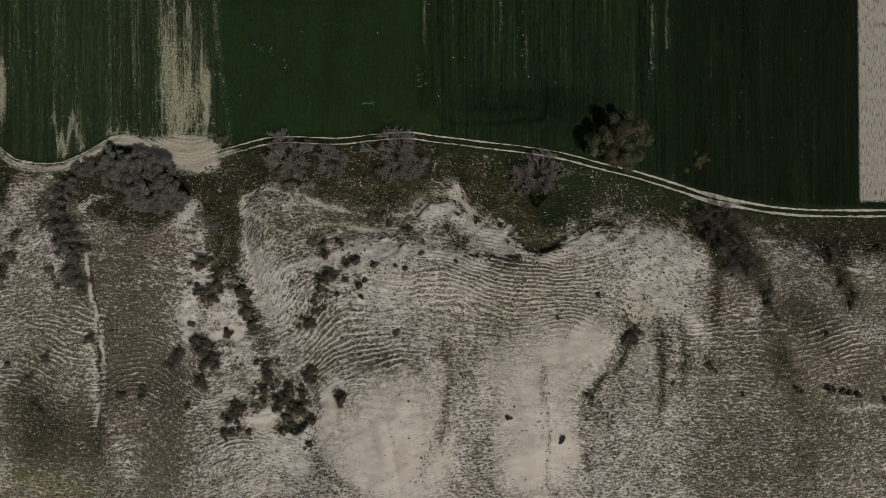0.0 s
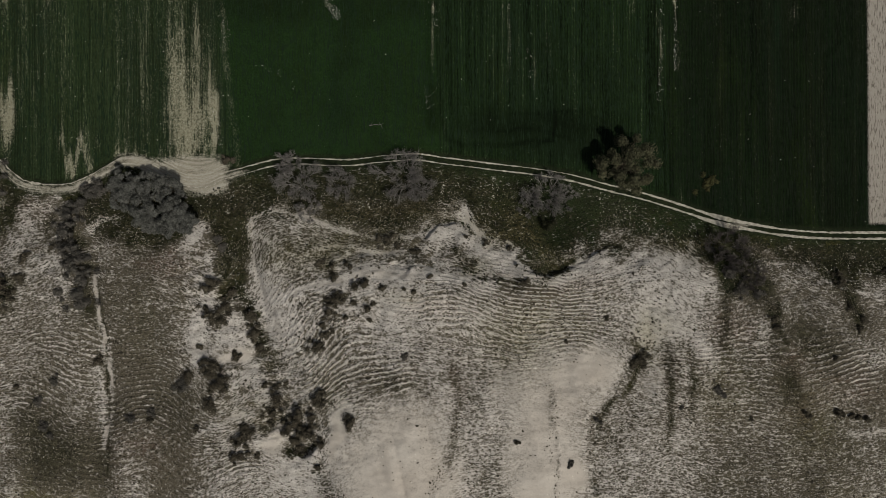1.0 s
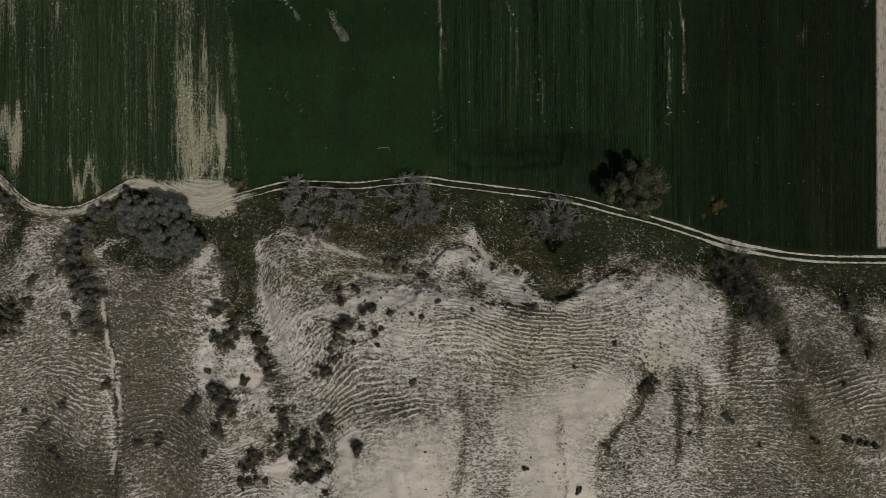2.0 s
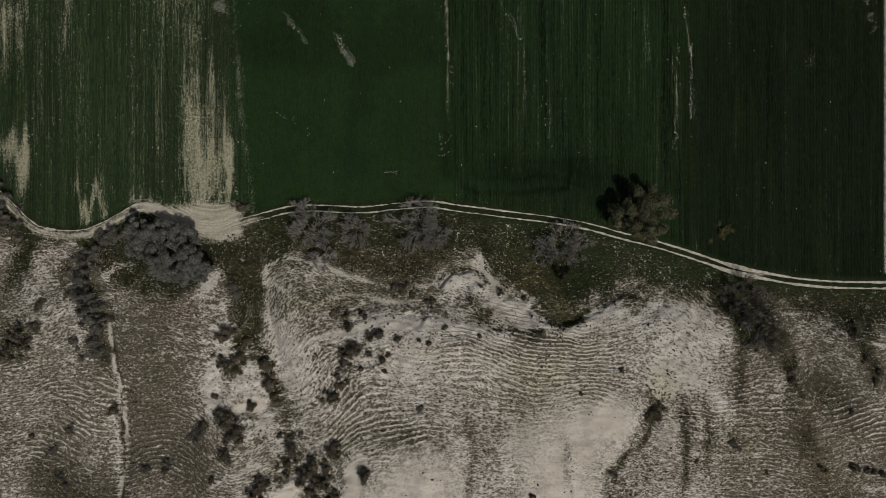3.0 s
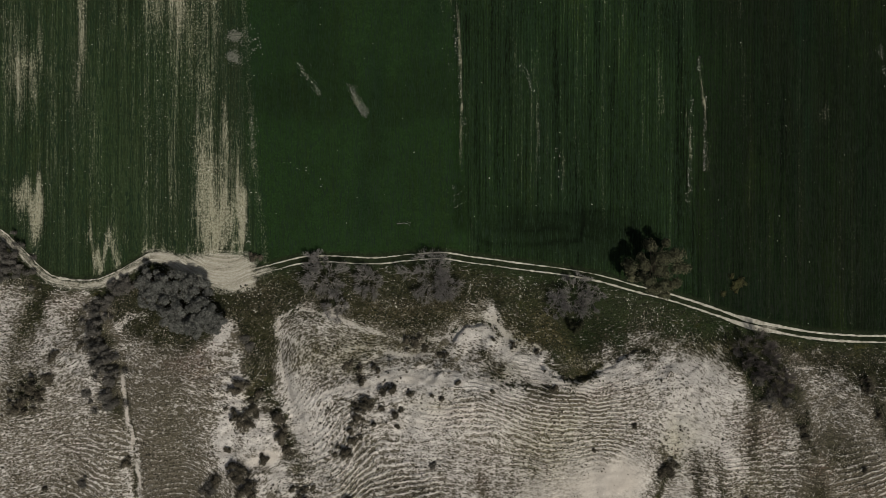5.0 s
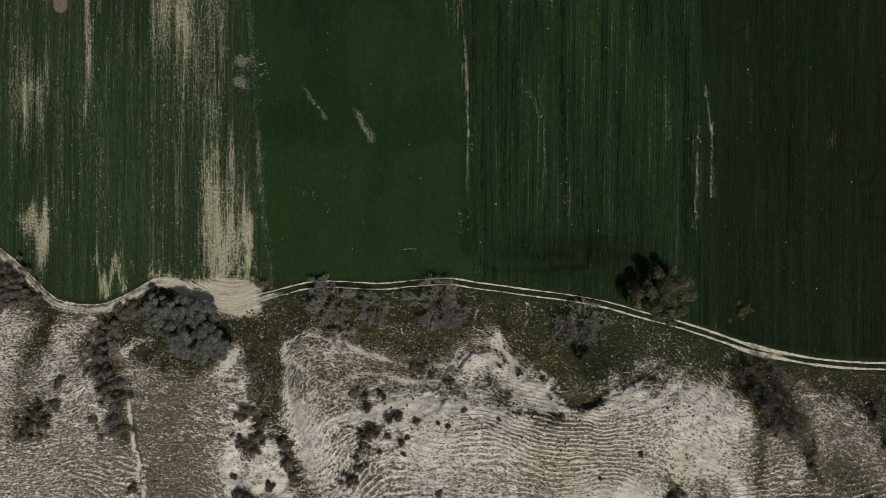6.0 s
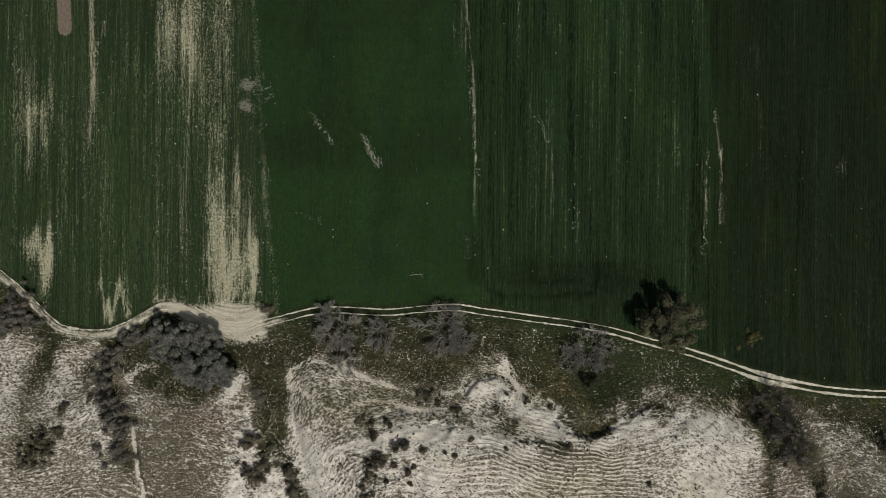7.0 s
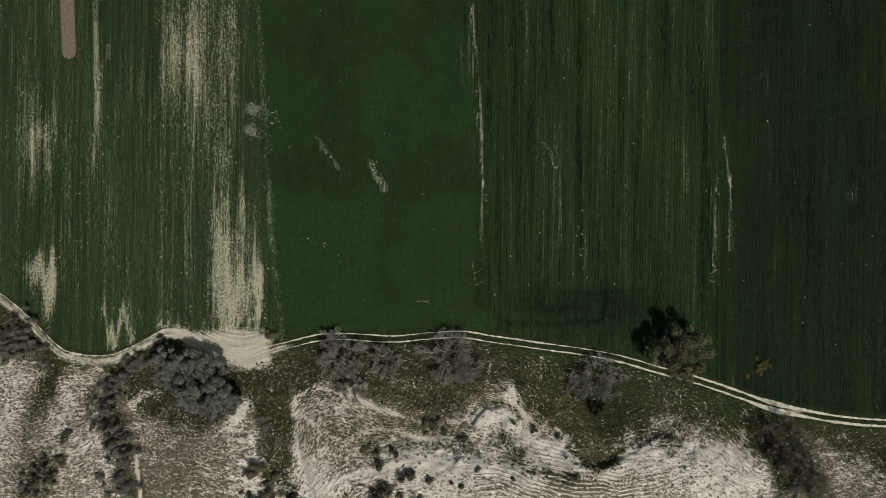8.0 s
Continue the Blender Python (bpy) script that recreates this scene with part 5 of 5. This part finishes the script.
for i, (x, y, rad, hgt) in enumerate(PINES):
    leafy_tree("pine_tree", x, y, rad * 0.88, hgt * 0.8, PINE, "low spreading grey-green pine in a dense clump below the track", "tree", "pines below the track", 100 + i, 15, 210, 0.20, 0.95, (0.13, 0.30))
for i, (x, y, rad, hgt) in enumerate(THORNS):
    dark = x > 60
    bare_tree("thorn_bush", x, y, rad, hgt, "leafless purple-brown thorn bush below the track" if dark else "leafless grey thorn bush with fine forking twigs", "bare thorn bushes", 200 + i, DARK_TWIG if dark else TWIG)
leafy_tree("oak_tree", 40.3, 25.1, 7.3, 7.0, OAK, "olive-green broad oak tree standing on the field edge by the track", "tree", "", 301, 32, 170, 0.24, 0.9, (0.13, 0.26), 0.88)
for i, (x, y, rad, hgt) in enumerate(BROOMS):
    bush("broom_bush", x, y, rad, hgt, BROOM, "grey-brown dense shrub growing along the gully", "grey shrubs", 400 + i)
for i, (x, y, rad) in enumerate(HEATH):
    bush("heath_shrub", x, y, rad, 0.2 + 0.3 * rad, BROOM, "low grey-brown heath shrub among the turf", "low heath shrubs", 450 + i)
for i, (x, y, rad) in enumerate(JUNIPERS_GULLY + JUNIPERS_WEST + JUNIPERS_MID + JUNIPERS_EAST + JUNIPERS_FAR):
    bush("juniper_bush", x, y, rad, 0.25 + 0.55 * rad, SHRUB, "dark brown-green low juniper bush on bare chalk", "dark juniper bushes", 500 + i)

bush("gorse_bush", 60.6, 21.6, 2.1, 0.6, GORSE, "small yellow-olive gorse bush at the edge of the crop", "", 691)
bush("bramble_bush", 22.4, 11.0, 2.1, 1.7, BRAMBLE, "low dark green bramble mound on the grassy verge", "", 690)

def stone_heap(x, y, radius, seed):
    """A low heap of stones cleared from the field."""
    r = random.Random(seed)
    heap = thing("stone_heap", x, y, "low grey heap of cleared field stones at the crop edge", "stone heap", "grey stone heaps")
    core, loose = Build(), Build()
    core.lump((0, 0, 0), radius * 0.6, radius * 0.5, 0.6, r, 5, 12)
    for _ in range(380):
        t, k = r.uniform(0, 6.283), radius * abs(r.gauss(0, 0.6))
        z = max(0.0, 0.7 * (1 - (k / radius) ** 2))
        s = r.uniform(0.08, 0.24)
        loose.lump((math.cos(t) * k, math.sin(t) * k * 0.85, z), s, s * r.uniform(0.6, 1), s * 0.7, r, 3, 5)
    core.out("mound", HEAP, heap)
    tagged(loose.out("loose_stone", HEAP, heap), kind="stuff")


for i, (x, y, rad) in enumerate(HEAP_SPOTS):
    stone_heap(x, y, rad, 800 + i)


def dead_branch(x, y):
    """A pale forked branch lying on the crop."""
    r = random.Random(5)
    branch = thing("dead_branch", x, y, "pale forked dead branch lying on the green crop", "branch", sink=0.0)
    limb = Build()
    p = Vector((-1.6, 0.1, 0.12))
    for i in range(6):
        q = p + Vector((0.55, r.uniform(-0.18, 0.18), r.uniform(-0.05, 0.06)))
        limb.tube(p, q, 0.09 - 0.01 * i, 0.08 - 0.01 * i, 5)
        p = q
    limb.out("limb", TWIG, branch)
    for k, side in ((-1.2, 1), (0.6, 1), (1.2, -1)):
        fork = Build()
        fork.tube((k, 0.1, 0.13), (k + 0.3, 0.1 + 0.7 * side, 0.2), 0.05, 0.02, 4)
        fork.out("fork", TWIG, branch)


dead_branch(-18.0, 35.3)


# ---------------- tussocks, crops and stones ----------------
def scatter(name, x, y, size, tall, material, label, category, shape, stretch=1.0, lie=None):
    """Very many small bodies on the ground, as one mesh: 'tuft' (a ragged cone of blades) or 'stone'."""
    n = len(x)
    z = ground_z(x, y)
    g = np.random.default_rng(n)
    sides = 5 if shape == "tuft" else 4
    ang = g.random(n)[:, None] * 6.283 + np.arange(sides)[None] * 6.283 / sides
    rad = size[:, None] * g.uniform(0.6, 1.25, (n, sides))
    ox, oy = np.cos(ang) * rad, np.sin(ang) * rad * stretch
    if lie is not None:
        c, s = np.cos(lie)[:, None], np.sin(lie)[:, None]
        ox, oy = ox * c - oy * s, ox * s + oy * c
    ring = np.stack([x[:, None] + ox, y[:, None] + oy, z[:, None] - 0.04 + 0 * ang], -1)
    tip = np.stack([x + g.uniform(-0.4, 0.4, n) * size, y + g.uniform(-0.4, 0.4, n) * size, z + tall], -1)[:, None]
    v = np.concatenate([ring, tip], 1).reshape(-1, 3)
    k = np.arange(sides)
    tri = np.stack([k, (k + 1) % sides, np.full(sides, sides)], 1)
    f = (tri[None] + (np.arange(n) * (sides + 1))[:, None, None]).reshape(-1, 3)
    me = bpy.data.meshes.new(name)
    me.vertices.add(len(v))
    me.vertices.foreach_set("co", v.astype(np.float32).ravel())
    me.loops.add(f.size)
    me.loops.foreach_set("vertex_index", f.astype(np.int32).ravel())
    me.polygons.add(len(f))
    me.polygons.foreach_set("loop_start", np.arange(0, f.size, 3, dtype=np.int32))
    me.update(calc_edges=True)
    me.materials.append(material)
    return tagged(new(name, me), label, category, kind="stuff")


# strings of stones along old furrows: from, to, how many, how widely strewn
STONE_LINES = [
    ((9.5, 73.5), (12.9, 66.8), 30, .3),
    ((13.6, 66.8), (14.3, 45.4), 26, .12),
    ((50.1, 65.6), (49.4, 40.1), 70, .35),
    ((51.9, 74.9), (51.6, 72.2), 16, .3),
    ((53.3, 66.9), (53.1, 47.5), 70, .2),
    ((-6.3, 85.6), (-3.8, 56.1), 90, .35),
    ((-43.3, 73.8), (-38.1, 66.1), 60, .45),
    ((-31.1, 68.8), (-27.1, 61.1), 110, .5),
    ((-55.3, 82.2), (-53, 76.2), 40, .8),
    ((-54.3, 61.4), (-53.6, 53.3), 36, .7),
    ((-5.1, 45.4), (-5.8, 38.6), 24, .6),
    ((18.3, 54.8), (19.7, 41.4), 20, .5),
    ((-46.1, 49.6), (-35.4, 45.3), 14, .8),
    ((-57.6, 45.2), (-54.9, 30.4), 40, .5),
    ((94.2, 77.6), (96.4, 68.3), 50, .6),
]

# strings of stones on the verge, likewise
VERGE_STONES = [
    ((52.1, -22.5), (67.0, -20.1), 16, 1.0),
    ((67.0, -19.4), (71.4, -24.3), 12, 1.2),
    ((-51.6, 1.2), (-46.5, -7.2), 90, 1.3),
    ((-51.6, 7.8), (-49.6, -0.1), 40, 1.2),
    ((-46.6, -4.0), (-43.7, -14.2), 40, 1.0),
    ((-61.2, 20.1), (-51.3, 15.8), 24, 1.5),
    ((-39.8, -18.0), (-36.9, -24.1), 60, 1.0),
    ((-102.6, 18.9), (-96.6, 14.1), 40, 2.0),
    ((34.5, 14.8), (47.1, 11.3), 60, 1.2),
    ((-1.7, 22.5), (-3, 16.4), 34, .25),
] + [
    ((9.7, 23.2), (9.6, 17.4), 14, .15),
    ((37.5, 13.6), (43.3, 15.8), 30, .5),
    ((13.3, 20.6), (8, 20), 8, .6),
    ((-48.2, 22.4), (-51.6, 18.3), 22, 1.2),
    ((-23.4, 17.3), (-18, 15.7), 34, .9),
    ((-30.1, 17.8), (-35.4, 16.4), 16, 1),
    ((-17.3, 17.4), (-8.6, 12.1), 14, 1.5),
    ((18, 23), (19.3, 20.4), 8, .5),
    ((-52.9, 15), (-52.6, 14.3), 7, .25),
]


def sow(n, x0, x1, y0, y1, weight):
    """Random places in a rectangle, kept with the chance that weight(x, y) gives."""
    x, y = rng.uniform(x0, x1, n), rng.uniform(y0, y1, n)
    keep = rng.random(n) < weight(x, y)
    return x[keep], y[keep]


def on_slope(x, y):
    c = ground_cover(x, y)
    return smoothstep(0.2, 1.5, c["slope"]) * (1 - 0.97 * smoothstep(0.25, 0.55, c["bare"])) * (0.25 + 0.75 * smoothstep(0.35, 0.65, rough_noise(x, y, 6, 130))) * (0.12 + 0.88 * smoothstep(0.35, 0.8, ledge_shape(x, y))) * (1 - 0.75 * smoothstep(0.3, 0.9, c["chalk"])) * (1 - 0.95 * smoothstep(0.3, 0.8, c["sward"]))


tx, ty = sow(150000, -124, 110, -62, 22, on_slope)
run = np.arctan2(uphill(tx + 0.6, ty) - uphill(tx - 0.6, ty), uphill(tx, ty - 0.6) - uphill(tx, ty + 0.6)) + np.pi / 2
scatter("tussock_grass", tx, ty, rng.uniform(0.06, 0.16, len(tx)), rng.uniform(0.08, 0.22, len(tx)), TUFT, "dry brown-green grass tussocks dotted over the chalk slope", "grass", "tuft", 2.2, run)
vx, vy = sow(32000, -124, 110, -10, 24, lambda x, y: smoothstep(0.2, 1.0, ground_cover(x, y)["slope"]) * smoothstep(0.35, 0.8, ground_cover(x, y)["sward"]) * (0.2 + 0.8 * smoothstep(0.4, 0.6, rough_noise(x, y, 4, 170))))
scatter("verge_grass", vx, vy, rng.uniform(0.12, 0.36, len(vx)), rng.uniform(0.10, 0.3, len(vx)), SEDGE, "rough dark green and brown grass between track and chalk", "grass", "tuft")


def straws(name, x, y, length, width, tall, material, label):
    """Lone blades laid down the slope, each two narrow triangles."""
    n = len(x)
    g = np.random.default_rng(n)
    e = 1.5
    way = np.stack([ground_z(x - e, y) - ground_z(x + e, y), ground_z(x, y - e) - ground_z(x, y + e)], 1)
    turn = np.arctan2(way[:, 1], way[:, 0]) + g.normal(0, 0.55, n) + 2.2 * (value_noise(x, y, 5, 210) - 0.5)
    d = np.stack([np.cos(turn), np.sin(turn)], 1)
    s = np.stack([-d[:, 1], d[:, 0]], 1) * width[:, None]
    c = np.stack([x, y], 1)
    tip = c + d * length[:, None]
    mid = c + d * length[:, None] * 0.45
    pts = [c - s * 0.5, mid + s, tip, mid - s]
    lift = [0 * tall - 0.03, tall, tall * 0.3, tall * 0.8]
    v = np.stack([np.stack([p[:, 0], p[:, 1], ground_z(p[:, 0], p[:, 1]) + h], 1) for p, h in zip(pts, lift)], 1).reshape(-1, 3)
    k = np.arange(n)[:, None] * 4
    f = np.concatenate([k + (0, 1, 2), k + (0, 2, 3)], 1).reshape(-1, 3)
    me = bpy.data.meshes.new(name)
    me.from_pydata(v.tolist(), [], f.tolist())
    me.materials.append(material)
    return tagged(new(name, me), label, "grass", kind="stuff")


def fringe(x, y):
    c = ground_cover(x, y)
    w = smoothstep(0.15, 0.5, c["sward"]) * (0.18 + 0.82 * smoothstep(0.97, 0.75, c["sward"]))
    return smoothstep(1.5, 3.5, c["slope"]) * w * smoothstep(0.35, 0.65, rough_noise(x, y, 4, 220))


hx, hy = sow(130000, -124, 110, -40, 22, fringe)
straws("straw_grass", hx, hy, rng.uniform(0.2, 0.7, len(hx)), rng.uniform(0.03, 0.07, len(hx)), rng.uniform(0.05, 0.14, len(hx)), STRAW, "pale dry grass blades fringing the bare chalk")
dx, dy = sow(13000, -124, 110, -62, 16, lambda x, y: smoothstep(1, 4, ground_cover(x, y)["slope"]) * (0.12 + 0.88 * smoothstep(0.5, 0.75, rough_noise(x, y, 7, 140))) * (1 - 0.85 * smoothstep(0.2, 0.5, ground_cover(x, y)["bare"])))
scatter("dwarf_shrubs", dx, dy, 0.12 + 0.32 * rng.random(len(dx)) ** 2, rng.uniform(0.12, 0.4, len(dx)), SHRUB, "small dark cushion shrubs dotted over the chalk slope", "shrub", "tuft")
gx, gy = [], []
for line, width, much in VEINS:
    p = bend(line, 0.25)
    n = int(len(p) * 1.6 * much)
    pick = p[rng.integers(0, len(p), n)]
    gx.append(pick[:, 0] + rng.normal(0, 0.7 * width, n) + 3 * (value_noise(pick[:, 0], pick[:, 1], 6, 180) - 0.5))
    gy.append(pick[:, 1] + rng.normal(0, 0.7 * width, n))
gx, gy = np.concatenate(gx), np.concatenate(gy)
scatter("gully_scrub", gx, gy, rng.uniform(0.08, 0.28, len(gx)), rng.uniform(0.08, 0.3, len(gx)), SHRUB, "dark dwarf scrub growing along the dry rills", "shrub", "tuft")
sx, sy = sow(14000, -124, 110, -62, 22, lambda x, y: 0.12 + 0.88 * smoothstep(0.52, 0.75, rough_noise(x, y, 9, 150)))
on = sy < track_y(sx) - 1.4
sx, sy = sx[on], sy[on]
for (ax, ay), (bx, by), count, wide in VERGE_STONES:
    k = rng.random(count)
    sx = np.concatenate([sx, ax + (bx - ax) * k + rng.normal(0, wide, count)])
    sy = np.concatenate([sy, ay + (by - ay) * k + rng.normal(0, wide, count)])
scatter("white_stones", sx, sy, rng.uniform(0.08, 0.22, len(sx)), rng.uniform(0.06, 0.16, len(sx)), STONE, "loose white limestone pieces strewn over the grass slope", "stones", "stone")
fx, fy = sow(5200, -124, 98, 12, 118, lambda x, y: smoothstep(1.5, 3, y - track_y(x)) * (0.04 + 0.6 * smoothstep(0.1, 0.5, ground_cover(x, y)["soil"])))
lx, ly = [], []
for (ax, ay), (bx, by), count, wide in STONE_LINES:
    k = rng.random(count)
    lx.append(ax + (bx - ax) * k + rng.normal(0, wide, count))
    ly.append(ay + (by - ay) * k + rng.normal(0, wide, count))
fx, fy = np.concatenate([fx] + lx), np.concatenate([fy] + ly)
scatter("field_stones", fx, fy, rng.uniform(0.07, 0.2, len(fx)), rng.uniform(0.05, 0.14, len(fx)), STONE, "white stones lying among the crop rows", "stones", "stone")


def crop(x0, x1, inside, n, label, blades):
    def weight(x, y):
        c = ground_cover(x, y)
        return smoothstep(0.5, 2.0, c["wheel"]) * (c["plough"] < -0.3) * (c["dust"] < 0.15) * (c["mud"] < 0.25) * (1 - np.clip(c["wheeling"], 0, 1)) * inside(x, y) * (1 - 0.9 * smoothstep(0.3, 0.8, c["soil"])) * (0.4 + 0.6 * value_noise(x / 0.6, y / 25, 1.0, 160))
    x, y = sow(n, x0, x1, 8, 116, weight)
    scatter("crop_rows", x, y, rng.uniform(0.06, 0.12, len(x)), rng.uniform(0.05, 0.12, len(x)), blades, label, "crop", "tuft", 14.0)


crop(-126, -50, lambda x, y: x < edge_x(EDGE_AB, y), 30000, "thin dark green crop in rows on pale streaked soil", WHEAT)
crop(-62, -4, lambda x, y: (x > edge_x(EDGE_AB, y)) & (x < edge_x(EDGE_BC, y)), 22000, "even dark green crop with few stones", WHEAT)
crop(-10, 54, lambda x, y: (x > edge_x(EDGE_BC, y)) & (x < edge_x(EDGE_CD, y)), 28000, "blue-green crop sown in long straight rows", WHEAT)
crop(48, 112, lambda x, y: x > edge_x(EDGE_CD, y), 22000, "very dark brownish green crop in rows", DARK_WHEAT)

cx, cy = sow(9000, 98.5, 118, 11, 116, lambda x, y: smoothstep(0.0, 0.5, ground_cover(x, y)["plough"]) * (0.25 + 0.75 * smoothstep(0.45, 0.65, value_noise(x / 0.5, y / 3, 1.0, 190))))
scatter("plough_clods", cx, cy, rng.uniform(0.06, 0.16, len(cx)), rng.uniform(0.05, 0.13, len(cx)), RUT, "pale broken clods on the ploughed field", "clods", "stone", 1.8)
